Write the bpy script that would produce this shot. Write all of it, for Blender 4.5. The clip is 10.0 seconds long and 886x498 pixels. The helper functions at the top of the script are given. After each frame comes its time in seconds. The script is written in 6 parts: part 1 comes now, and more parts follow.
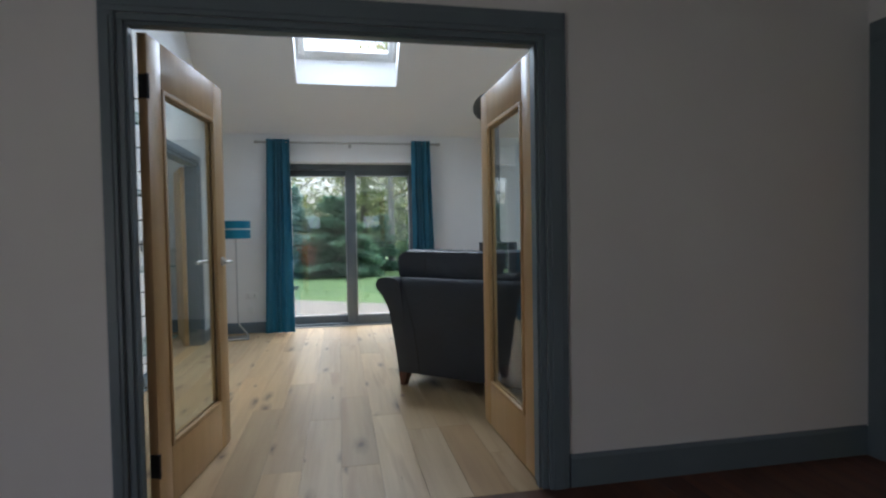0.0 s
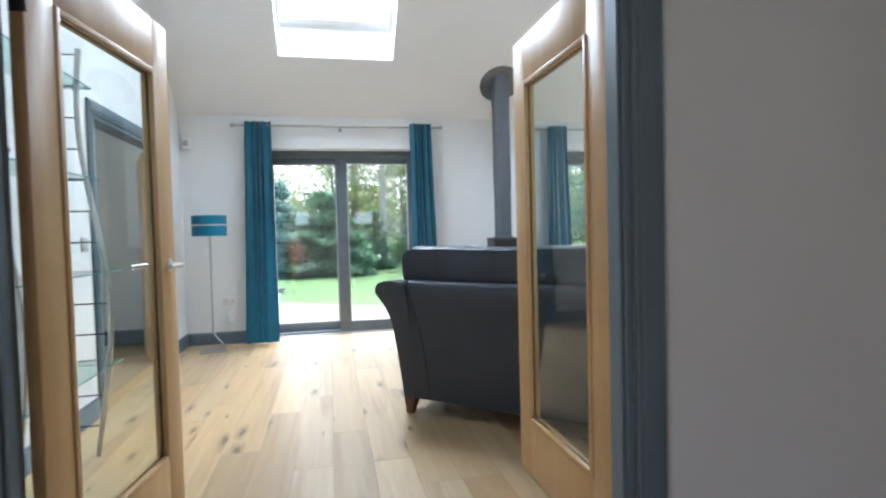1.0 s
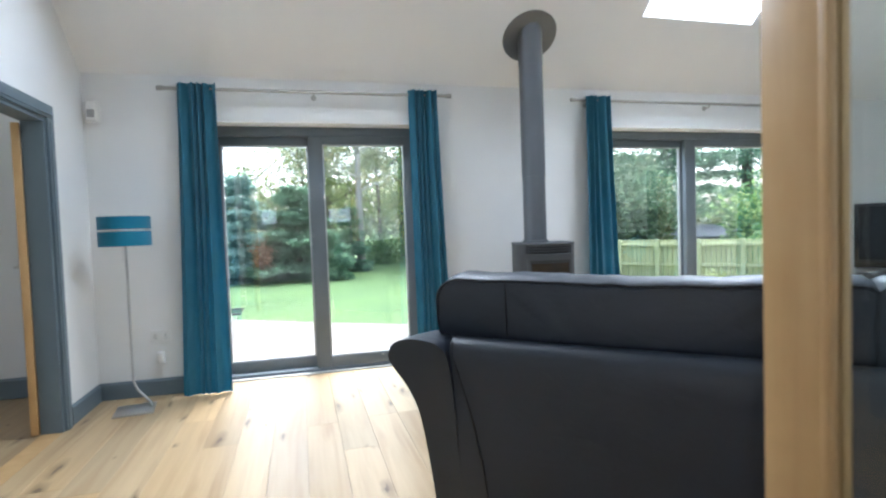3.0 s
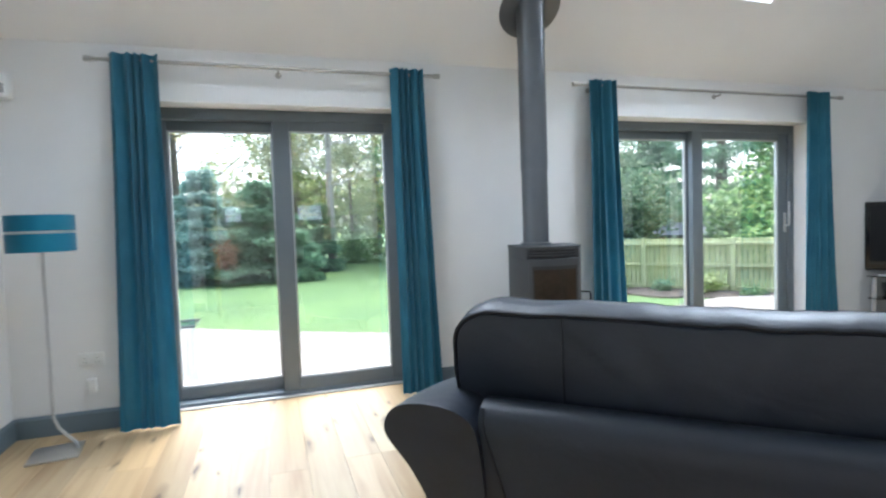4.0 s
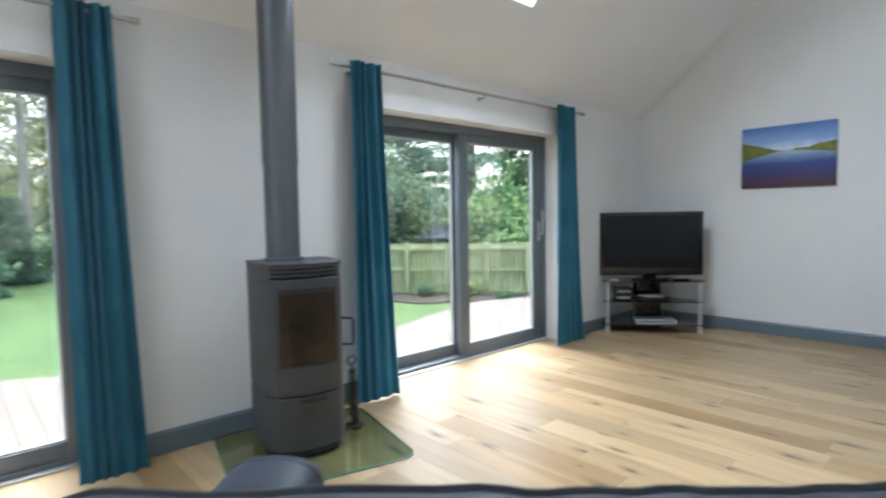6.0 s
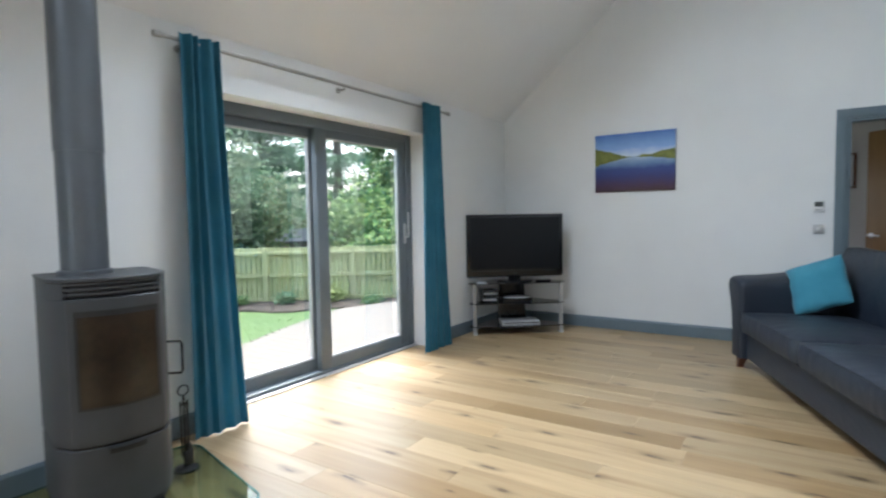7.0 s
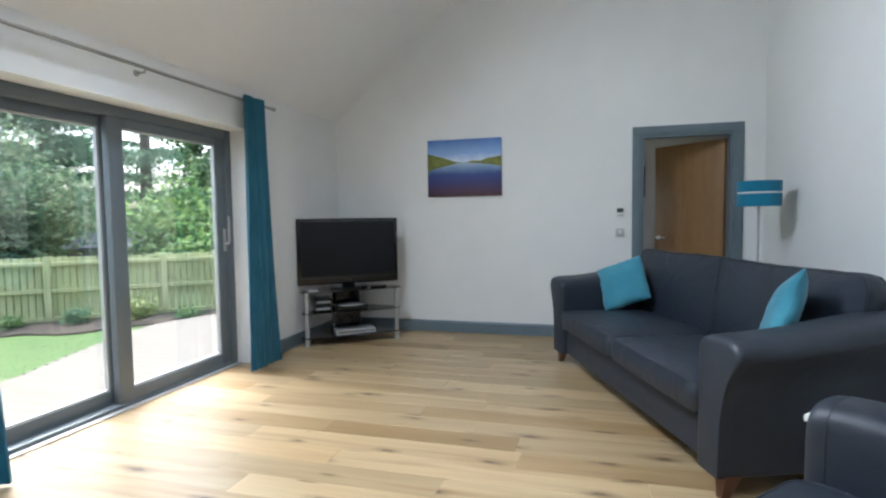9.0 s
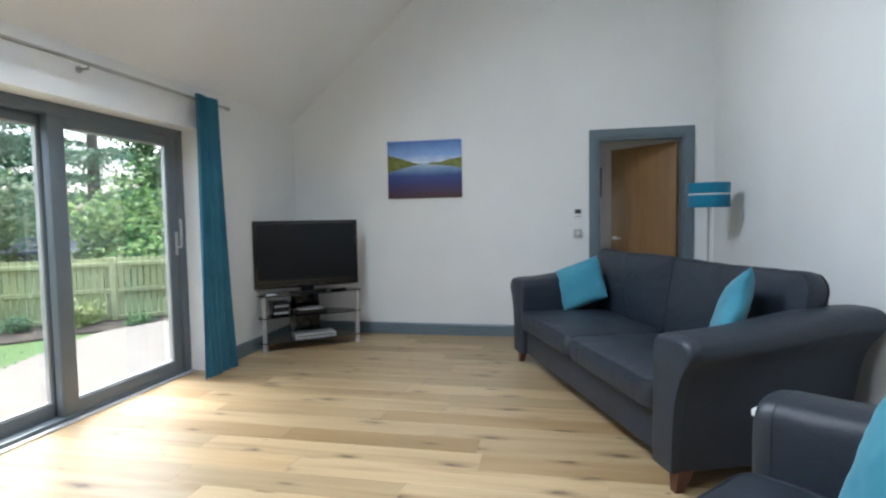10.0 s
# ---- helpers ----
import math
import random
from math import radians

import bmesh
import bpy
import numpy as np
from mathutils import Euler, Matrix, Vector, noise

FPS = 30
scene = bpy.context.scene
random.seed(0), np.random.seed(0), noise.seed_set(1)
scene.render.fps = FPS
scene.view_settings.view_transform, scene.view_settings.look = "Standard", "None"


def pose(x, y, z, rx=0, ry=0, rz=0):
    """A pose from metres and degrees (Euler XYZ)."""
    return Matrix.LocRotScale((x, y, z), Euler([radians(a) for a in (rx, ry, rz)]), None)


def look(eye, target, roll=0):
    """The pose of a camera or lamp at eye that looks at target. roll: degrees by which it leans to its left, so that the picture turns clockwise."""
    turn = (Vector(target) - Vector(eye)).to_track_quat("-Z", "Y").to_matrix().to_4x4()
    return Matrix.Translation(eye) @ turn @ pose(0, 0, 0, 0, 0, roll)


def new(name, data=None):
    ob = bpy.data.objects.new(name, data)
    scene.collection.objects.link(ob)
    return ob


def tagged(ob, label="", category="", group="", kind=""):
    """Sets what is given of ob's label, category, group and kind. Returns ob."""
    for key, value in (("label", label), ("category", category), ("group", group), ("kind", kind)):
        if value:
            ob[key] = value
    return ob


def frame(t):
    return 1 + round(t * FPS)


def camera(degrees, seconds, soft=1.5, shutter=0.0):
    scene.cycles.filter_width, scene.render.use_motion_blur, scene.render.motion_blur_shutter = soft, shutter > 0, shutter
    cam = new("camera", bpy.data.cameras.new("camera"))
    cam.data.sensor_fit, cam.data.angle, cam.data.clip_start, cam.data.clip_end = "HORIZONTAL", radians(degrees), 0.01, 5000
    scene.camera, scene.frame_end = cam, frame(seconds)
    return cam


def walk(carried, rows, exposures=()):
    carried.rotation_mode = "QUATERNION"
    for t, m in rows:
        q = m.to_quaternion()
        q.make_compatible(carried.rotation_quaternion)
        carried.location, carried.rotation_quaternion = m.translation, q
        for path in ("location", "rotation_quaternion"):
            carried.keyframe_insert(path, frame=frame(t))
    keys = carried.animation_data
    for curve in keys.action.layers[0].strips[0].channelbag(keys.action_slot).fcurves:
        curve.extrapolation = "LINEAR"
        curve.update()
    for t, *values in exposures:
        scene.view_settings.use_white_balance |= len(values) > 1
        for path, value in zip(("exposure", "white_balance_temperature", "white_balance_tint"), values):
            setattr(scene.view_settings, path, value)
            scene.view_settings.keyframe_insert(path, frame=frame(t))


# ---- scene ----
cam = camera(78.9, 10.0, soft=2.2, shutter=0.5)
PATH = [
    (0, (0.18, 2.383, 1.178), (0.557, 4.346, 1.124), -1.0),
    (0.5, (0.203, 2.772, 1.153), (0.597, 4.732, 1.093), -1.2),
    (1, (0.18, 3.187, 1.157), (0.591, 5.143, 1.091), -1.5),
    (1.5, (0.150, 3.600, 1.185), (0.596, 5.548, 1.112), -1.5),
    (2, (0.144, 4.038, 1.189), (0.599, 5.984, 1.117), -1.8),
    (3.5, (0.199, 5.106, 1.249), (0.746, 7.028, 1.158), -2.00),
    (4, (0.219, 5.405, 1.257), (0.832, 7.306, 1.159), -1.97),
    (4.5, (0.268, 5.669, 1.266), (1.080, 7.494, 1.166), -1.84),
    (5, (0.398, 5.858, 1.280), (1.364, 7.606, 1.177), -1.74),
    (5.5, (0.540, 5.983, 1.297), (1.686, 7.618, 1.185), -1.31),
    (7, (0.961, 6.273, 1.297), (2.625, 7.377, 1.179), -0.94),
    (7.5, (1.044, 6.304, 1.309), (2.785, 7.281, 1.190), -0.97),
    (8, (1.082, 6.333, 1.317), (2.898, 7.162, 1.198), -0.88),
    (8.5, (1.123, 6.355, 1.313), (3.008, 7.015, 1.196), -0.80),
    (9, (1.142, 6.364, 1.318), (3.061, 6.913, 1.199), -0.80),
    (9.5, (1.150, 6.358, 1.321), (3.090, 6.833, 1.203), -0.88),
    (10, (1.161, 6.352, 1.323), (3.114, 6.765, 1.206), -1.02),
]
EXPO = [(0, -0.84, 5640), (0.2, -0.54, 5640), (0.4, 0.09, 5600), (0.7, 0.31, 5560), (1.0, 0.31, 5550), (1.5, 0.26, 5550), (3.5, 0.15, 5590), (5.5, -0.07, 5740), (7.0, -0.15, 5780), (10, -0.17, 5860)]
BASE_STOPS = 2.75
walk(cam, [(t, look(eye, target, roll)) for t, eye, target, roll in PATH], [(t, e + BASE_STOPS, k, 9.5) for t, e, k in EXPO])

# ---- light ----
sky_world = bpy.data.worlds.new("overcast_sky")
scene.world = sky_world
sky_world.use_nodes = True
wn = sky_world.node_tree
bg = wn.nodes["Background"]
sky = wn.nodes.new("ShaderNodeTexSky")
sky.sky_type, sky.sun_disc = "NISHITA", False
sky.sun_elevation, sky.sun_rotation = radians(64), radians(30)
sky.air_density, sky.dust_density, sky.ozone_density = 1.0, 6.0, 0.5
hsv = wn.nodes.new("ShaderNodeHueSaturation")
hsv.inputs["Saturation"].default_value = 0.7
wn.links.new(sky.outputs[0], hsv.inputs["Color"])
wn.links.new(hsv.outputs[0], bg.inputs["Color"])
bg.inputs["Strength"].default_value = 0.15
sun = new("sun", bpy.data.lights.new("sun", "SUN"))
sun.data.energy, sun.data.angle, sun.data.color = 1.0, radians(60), (0.97, 0.985, 1.0)
sun.matrix_world = look((0, 0, 30), (-7, -13, 0))


def opening_light(name, m, w, h, watts, colour=(0.86, 0.94, 1.0)):
    """Daylight in a window opening, and fill in three added ones; the lamp shines along its local -z."""
    ob = new(name, bpy.data.lights.new(name, "AREA"))
    ob.data.shape, ob.data.size, ob.data.size_y = "RECTANGLE", w, h
    ob.data.energy, ob.data.color = watts, colour
    ob.matrix_world = m
    return ob


opening_light("rooflight_daylight", pose(0.31, 8.30, 3.62, -40.4), 0.96, 0.96, 9.5)
opening_light("rooflight_daylight", pose(3.61, 8.30, 3.62, -40.4), 0.96, 0.96, 16.5)
opening_light("hall_daylight_and_fill", pose(-0.54, 0.61, 1.60, 90), 0.34, 0.34, 0.10, (0.86, 0.93, 1.0))
opening_light("hall_daylight_and_fill", pose(1.17, 0.61, 1.60, 90), 0.54, 0.34, 0.15, (0.86, 0.93, 1.0))
# Added fill from an invented west opening, to brighten the hall walls
opening_light("hall_daylight_and_fill", pose(-2.37, 1.8, 0.85, 90, 0, -90), 1.1, 1.1, 3.6, (1.0, 0.86, 0.78))
# Fill with no known source, added to lift the dark side room
opening_light("side_room_fill", pose(-4.57, 7.6, 1.5, 90, 0, -90), 1.1, 1.1, 2.6, (0.92, 0.96, 1.0))
# Made-up lamp that brightens the lobby walls and door leaf
opening_light("lobby_fill", pose(8.3, 7.27, 1.5, 90, 0, 180), 0.74, 0.94, 0.36, (1.0, 0.95, 0.88))

# ---- materials ----
def nodes_of(name):
    m = bpy.data.materials.new(name)
    m.use_nodes = True
    nt = m.node_tree
    return m, nt, nt.nodes["Principled BSDF"]


def put_in(node, **values):
    for key, value in values.items():
        node.inputs[key.replace("_", " ")].default_value = value


def ramp(nt, stops):
    r = nt.nodes.new("ShaderNodeValToRGB")
    els = r.color_ramp.elements
    while len(els) < len(stops):
        els.new(0.5)
    for e, (pos, col) in zip(els, stops):
        e.position, e.color = pos, (*col, 1)
    return r


def tex_coord(nt, scale=(1, 1, 1), shift=False):
    tc = nt.nodes.new("ShaderNodeTexCoord")
    mp = nt.nodes.new("ShaderNodeMapping")
    mp.inputs["Scale"].default_value = scale
    nt.links.new(tc.outputs["Object"], mp.inputs["Vector"])
    if shift:
        oi = nt.nodes.new("ShaderNodeObjectInfo")
        mul = nt.nodes.new("ShaderNodeVectorMath")
        mul.operation = "SCALE"
        mul.inputs[0].default_value = (37.0, 91.0, 53.0)
        nt.links.new(oi.outputs["Random"], mul.inputs["Scale"])
        nt.links.new(mul.outputs[0], mp.inputs["Location"])
    return mp


def noise_tex(nt, vec, scale, detail=4.0, rough=0.55, distort=0.0):
    n = nt.nodes.new("ShaderNodeTexNoise")
    put_in(n, Scale=scale, Detail=detail, Roughness=rough, Distortion=distort)
    nt.links.new(vec.outputs[0], n.inputs["Vector"])
    return n


def bump(nt, height, bsdf, strength, distance=0.01):
    b = nt.nodes.new("ShaderNodeBump")
    put_in(b, Strength=strength, Distance=distance)
    nt.links.new(height, b.inputs["Height"])
    nt.links.new(b.outputs[0], bsdf.inputs["Normal"])
    return b


def surface(name, c1, c2, scale=6.0, rough=0.5, rough_var=0.1, metal=0.0, fine=80.0, bump_strength=0.1, bump_dist=0.003, coat=0.0,
            stretch=(1, 1, 1), shift=False, sheen=0.0, spec=0.5):
    """A paint, cloth, metal or leather: two tones by a broad noise, a fine grain as relief, uneven gloss."""
    m, nt, b = nodes_of(name)
    v = tex_coord(nt, stretch, shift)
    broad = noise_tex(nt, v, scale, 3.0)
    grain = noise_tex(nt, v, fine, 3.0)
    mixer = nt.nodes.new("ShaderNodeMath")
    mixer.operation = "MULTIPLY_ADD"
    nt.links.new(grain.outputs["Fac"], mixer.inputs[0])
    mixer.inputs[1].default_value = 0.35
    nt.links.new(broad.outputs["Fac"], mixer.inputs[2])
    r = ramp(nt, [(0.45, c1), (0.9, c2)])
    nt.links.new(mixer.outputs[0], r.inputs["Fac"])
    nt.links.new(r.outputs["Color"], b.inputs["Base Color"])
    mr = nt.nodes.new("ShaderNodeMapRange")
    put_in(mr, To_Min=max(0.02, rough - rough_var), To_Max=min(1.0, rough + rough_var))
    nt.links.new(broad.outputs["Fac"], mr.inputs["Value"])
    nt.links.new(mr.outputs[0], b.inputs["Roughness"])
    put_in(b, Metallic=metal)
    b.inputs["Coat Weight"].default_value = coat
    b.inputs["Sheen Weight"].default_value = sheen
    b.inputs["Specular IOR Level"].default_value = spec
    if bump_strength:
        bump(nt, grain.outputs["Fac"], b, bump_strength, bump_dist)
    return m


def wood(name, dark, light, knot, grain_scale=(26, 1.3, 26), rough=0.32, knots=True, tint=0.12, knot_scale=(3.4, 1.25, 3.4), figured=0.45, streak=None, spec=0.5, tints=None):
    """Boards with grain along local y, knots, and a tone of their own for each board."""
    m, nt, b = nodes_of(name)
    v = tex_coord(nt, grain_scale, True)
    fibres = noise_tex(nt, v, 1.0, 6.0, 0.6, 0.6)
    v2 = tex_coord(nt, (5.0, 0.45, 5.0), True)
    figure = noise_tex(nt, v2, 1.6, 2.0, 0.5, 0.5)
    add = nt.nodes.new("ShaderNodeMath")
    add.operation = "MULTIPLY_ADD"
    nt.links.new(figure.outputs["Fac"], add.inputs[0])
    add.inputs[1].default_value = figured
    nt.links.new(fibres.outputs["Fac"], add.inputs[2])
    half = nt.nodes.new("ShaderNodeMath")
    half.operation = "MULTIPLY"
    half.inputs[1].default_value = 1.0 / (1.0 + figured)
    nt.links.new(add.outputs[0], half.inputs[0])
    mid = [0.5 * (p + q) for p, q in zip(dark, light)]
    r = ramp(nt, [(0.30, dark), (0.47, mid), (0.66, light)])
    nt.links.new(half.outputs[0], r.inputs["Fac"])
    oi = nt.nodes.new("ShaderNodeObjectInfo")
    mr = nt.nodes.new("ShaderNodeMapRange")
    put_in(mr, To_Min=1.0 - 1.6 * tint, To_Max=1.0 + tint)
    nt.links.new(oi.outputs["Random"], mr.inputs["Value"])
    tone = nt.nodes.new("ShaderNodeHueSaturation")
    nt.links.new(r.outputs["Color"], tone.inputs["Color"])
    nt.links.new(mr.outputs[0], tone.inputs["Value"])
    out = tone.outputs["Color"]
    if tints:
        spread = nt.nodes.new("ShaderNodeMath")
        spread.operation = "MULTIPLY"
        spread.inputs[1].default_value = 17.3
        nt.links.new(oi.outputs["Random"], spread.inputs[0])
        cut = nt.nodes.new("ShaderNodeMath")
        cut.operation = "FRACT"
        nt.links.new(spread.outputs[0], cut.inputs[0])
        hue = ramp(nt, [(i / (len(tints) - 1), c) for i, c in enumerate(tints)])
        nt.links.new(cut.outputs[0], hue.inputs["Fac"])
        stain = nt.nodes.new("ShaderNodeMix")
        stain.data_type, stain.blend_type = "RGBA", "MULTIPLY"
        stain.inputs[0].default_value = 1.0
        nt.links.new(out, stain.inputs[6])
        nt.links.new(hue.outputs["Color"], stain.inputs[7])
        out = stain.outputs[2]
    if streak:
        v4 = tex_coord(nt, (8.0, 0.55, 8.0), True)
        band = noise_tex(nt, v4, 1.3, 2.0, 0.5, 0.6)
        sr = ramp(nt, [(0.52, (0, 0, 0)), (0.80, (0.8, 0.8, 0.8))])
        nt.links.new(band.outputs["Fac"], sr.inputs["Fac"])
        ms = nt.nodes.new("ShaderNodeMix")
        ms.data_type = "RGBA"
        nt.links.new(sr.outputs["Color"], ms.inputs[0])
        nt.links.new(out, ms.inputs[6])
        ms.inputs[7].default_value = (*streak, 1)
        out = ms.outputs[2]
    if knots:
        v3 = tex_coord(nt, knot_scale, True)
        wob = noise_tex(nt, v3, 3.2, 3.0)
        vadd = nt.nodes.new("ShaderNodeVectorMath")
        vadd.operation = "MULTIPLY_ADD"
        vadd.inputs[1].default_value = (0.34, 0.34, 0.34)
        nt.links.new(wob.outputs["Color"], vadd.inputs[0])
        nt.links.new(v3.outputs[0], vadd.inputs[2])
        vo = nt.nodes.new("ShaderNodeTexVoronoi")
        vo.voronoi_dimensions = "2D"
        vo.inputs["Scale"].default_value = 1.0
        nt.links.new(vadd.outputs[0], vo.inputs["Vector"])
        sep = nt.nodes.new("ShaderNodeSeparateColor")
        nt.links.new(vo.outputs["Color"], sep.inputs[0])
        size = nt.nodes.new("ShaderNodeMapRange")
        put_in(size, From_Min=0.42, From_Max=1.0, To_Min=0.001, To_Max=0.33)
        nt.links.new(sep.outputs[0], size.inputs["Value"])
        div = nt.nodes.new("ShaderNodeMath")
        div.operation = "DIVIDE"
        nt.links.new(vo.outputs["Distance"], div.inputs[0])
        nt.links.new(size.outputs[0], div.inputs[1])
        kr = ramp(nt, [(0.20, (0.9, 0.9, 0.9)), (0.42, (0.42, 0.42, 0.42)), (1.0, (0, 0, 0))])
        nt.links.new(div.outputs[0], kr.inputs["Fac"])
        mx = nt.nodes.new("ShaderNodeMix")
        mx.data_type = "RGBA"
        nt.links.new(kr.outputs["Color"], mx.inputs[0])
        nt.links.new(out, mx.inputs[6])
        mx.inputs[7].default_value = (*knot, 1)
        out = mx.outputs[2]
    nt.links.new(out, b.inputs["Base Color"])
    rr = nt.nodes.new("ShaderNodeMapRange")
    put_in(rr, To_Min=rough - 0.07, To_Max=rough + 0.1)
    nt.links.new(figure.outputs["Fac"], rr.inputs["Value"])
    nt.links.new(rr.outputs[0], b.inputs["Roughness"])
    b.inputs["Specular IOR Level"].default_value = spec
    bump(nt, fibres.outputs["Fac"], b, 0.12, 0.002)
    return m


def leaf_material(name, tones, translucent=0.35):
    m, nt, b = nodes_of(name)
    geo = nt.nodes.new("ShaderNodeNewGeometry")
    r = ramp(nt, [(i / max(1, len(tones) - 1), c) for i, c in enumerate(tones)])
    nt.links.new(geo.outputs["Random Per Island"], r.inputs["Fac"])
    nt.links.new(r.outputs["Color"], b.inputs["Base Color"])
    put_in(b, Roughness=0.55)
    t = nt.nodes.new("ShaderNodeBsdfTranslucent")
    nt.links.new(r.outputs["Color"], t.inputs["Color"])
    mixs = nt.nodes.new("ShaderNodeMixShader")
    mixs.inputs[0].default_value = translucent
    nt.links.new(b.outputs[0], mixs.inputs[1])
    nt.links.new(t.outputs[0], mixs.inputs[2])
    nt.links.new(mixs.outputs[0], nt.nodes["Material Output"].inputs["Surface"])
    return m


def cloth(name, c1, c2, translucent=0.2, weave=420.0):
    m, nt, b = nodes_of(name)
    v = tex_coord(nt)
    broad = noise_tex(nt, v, 4.0, 3.0)
    grain = noise_tex(nt, v, weave, 2.0)
    r = ramp(nt, [(0.3, c1), (0.7, c2)])
    nt.links.new(broad.outputs["Fac"], r.inputs["Fac"])
    nt.links.new(r.outputs["Color"], b.inputs["Base Color"])
    put_in(b, Roughness=0.85)
    b.inputs["Sheen Weight"].default_value = 0.25
    bump(nt, grain.outputs["Fac"], b, 0.2, 0.001)
    t = nt.nodes.new("ShaderNodeBsdfTranslucent")
    nt.links.new(r.outputs["Color"], t.inputs["Color"])
    mixs = nt.nodes.new("ShaderNodeMixShader")
    mixs.inputs[0].default_value = translucent
    nt.links.new(b.outputs[0], mixs.inputs[1])
    nt.links.new(t.outputs[0], mixs.inputs[2])
    nt.links.new(mixs.outputs[0], nt.nodes["Material Output"].inputs["Surface"])
    return m


def glass_material(name, tint=(1, 1, 1), rough=0.0, gloss=1.0):
    """Thin clear pane: sees through, with the mirror image that its surface gives."""
    m = bpy.data.materials.new(name)
    m.use_nodes = True
    nt = m.node_tree
    nt.nodes.clear()
    tr = nt.nodes.new("ShaderNodeBsdfTransparent")
    tr.inputs["Color"].default_value = (*tint, 1)
    gl = nt.nodes.new("ShaderNodeBsdfGlossy")
    gl.inputs["Roughness"].default_value = rough
    lw = nt.nodes.new("ShaderNodeLayerWeight")
    lw.inputs["Blend"].default_value = 0.5
    fr = nt.nodes.new("ShaderNodeMath")
    fr.operation = "POWER"
    fr.inputs[1].default_value = 5.0
    nt.links.new(lw.outputs["Facing"], fr.inputs[0])
    mu = nt.nodes.new("ShaderNodeMath")
    mu.operation = "MULTIPLY_ADD"
    mu.inputs[1].default_value = 0.95
    mu.inputs[2].default_value = 0.04 * gloss
    mixs = nt.nodes.new("ShaderNodeMixShader")
    out = nt.nodes.new("ShaderNodeOutputMaterial")
    nt.links.new(fr.outputs[0], mu.inputs[0])
    nt.links.new(mu.outputs[0], mixs.inputs[0])
    nt.links.new(tr.outputs[0], mixs.inputs[1])
    nt.links.new(gl.outputs[0], mixs.inputs[2])
    nt.links.new(mixs.outputs[0], out.inputs["Surface"])
    return m


M_WALL = surface("white_wall_paint", (0.76, 0.755, 0.745), (0.81, 0.81, 0.80), 1.2, 0.75, 0.08, fine=260.0, bump_strength=0.06, bump_dist=0.001)
M_CEIL = surface("white_ceiling_paint", (0.83, 0.82, 0.81), (0.87, 0.865, 0.86), 0.9, 0.8, 0.06, fine=240.0, bump_strength=0.05, bump_dist=0.001)
# Wall paint darkened to taupe: the lobby's shade is in the colour
M_LOBBYSHADE = surface("shaded_lobby_paint", (0.42, 0.395, 0.375), (0.47, 0.445, 0.42), 1.2, 0.75, 0.08, fine=260.0, bump_strength=0.06, bump_dist=0.001)
M_TRIM = surface("grey_blue_trim_paint", (0.125, 0.165, 0.195), (0.15, 0.19, 0.22), 3.0, 0.42, 0.08, fine=120.0, bump_strength=0.05, bump_dist=0.001)
M_FRAME = surface("grey_window_frame", (0.13, 0.155, 0.175), (0.16, 0.185, 0.205), 2.5, 0.38, 0.06, fine=200.0, bump_strength=0.03, bump_dist=0.0008)
M_OAK = wood("oak_floor", (0.385, 0.272, 0.143), (0.520, 0.396, 0.232), (0.085, 0.046, 0.020), rough=0.37, tint=0.14, knot_scale=(6.0, 1.7, 6.0), figured=1.2, streak=(0.29, 0.170, 0.072), spec=0.76, tints=[(0.76, 0.66, 0.52), (1.0, 0.95, 0.88), (1.0, 1.0, 1.0), (1.0, 0.94, 0.84), (0.96, 0.98, 0.98)])
M_OAKDOOR = wood("oak_veneer", (0.47, 0.285, 0.115), (0.58, 0.375, 0.17), (0.3, 0.17, 0.06), (14, 14, 0.9), 0.38, False, 0.03)
M_DARKFLOOR = wood("dark_hall_floor", (0.06, 0.022, 0.012), (0.13, 0.05, 0.025), (0.02, 0.01, 0.005), rough=0.35, tint=0.15)
M_LEATHER = surface("slate_blue_leather", (0.0122, 0.0176, 0.029), (0.020, 0.028, 0.044), 2.2, 0.50, 0.08, fine=170.0, bump_strength=0.22, bump_dist=0.002, spec=0.62)


def add_creases(m, scale, strength, distance):
    """Broad soft puckers under the fine grain."""
    nt = m.node_tree
    b = nt.nodes["Principled BSDF"]
    fine_bump = b.inputs["Normal"].links[0].from_node
    v = tex_coord(nt, (1.0, 1.0, 1.6))
    n = noise_tex(nt, v, scale, 3.0, 0.5, 0.8)
    wide = nt.nodes.new("ShaderNodeBump")
    put_in(wide, Strength=strength, Distance=distance)
    nt.links.new(n.outputs["Fac"], wide.inputs["Height"])
    nt.links.new(wide.outputs[0], fine_bump.inputs["Normal"])


add_creases(M_LEATHER, 8.0, 0.32, 0.012)
M_PIPING = surface("dark_piping", (0.010, 0.013, 0.019), (0.016, 0.020, 0.028), 4.0, 0.45, fine=150.0)
M_LEG = wood("mahogany_leg", (0.07, 0.022, 0.012), (0.14, 0.05, 0.025), (0.03, 0.01, 0.005), (30, 30, 3), 0.35, False)
M_CURTAIN = cloth("teal_curtain_cloth", (0.041, 0.190, 0.275), (0.060, 0.245, 0.340), 0.5)
M_CUSHION = cloth("turquoise_cushion_cloth", (0.035, 0.205, 0.290), (0.060, 0.27, 0.36), 0.05, 300.0)
M_SHADE = cloth("turquoise_lampshade_cloth", (0.007, 0.17, 0.29), (0.014, 0.22, 0.35), 0.2, 300.0)
M_STEEL = surface("brushed_steel", (0.55, 0.54, 0.52), (0.66, 0.65, 0.63), 5.0, 0.36, 0.08, 1.0, fine=200.0, bump_strength=0.05, stretch=(1, 1, 6))
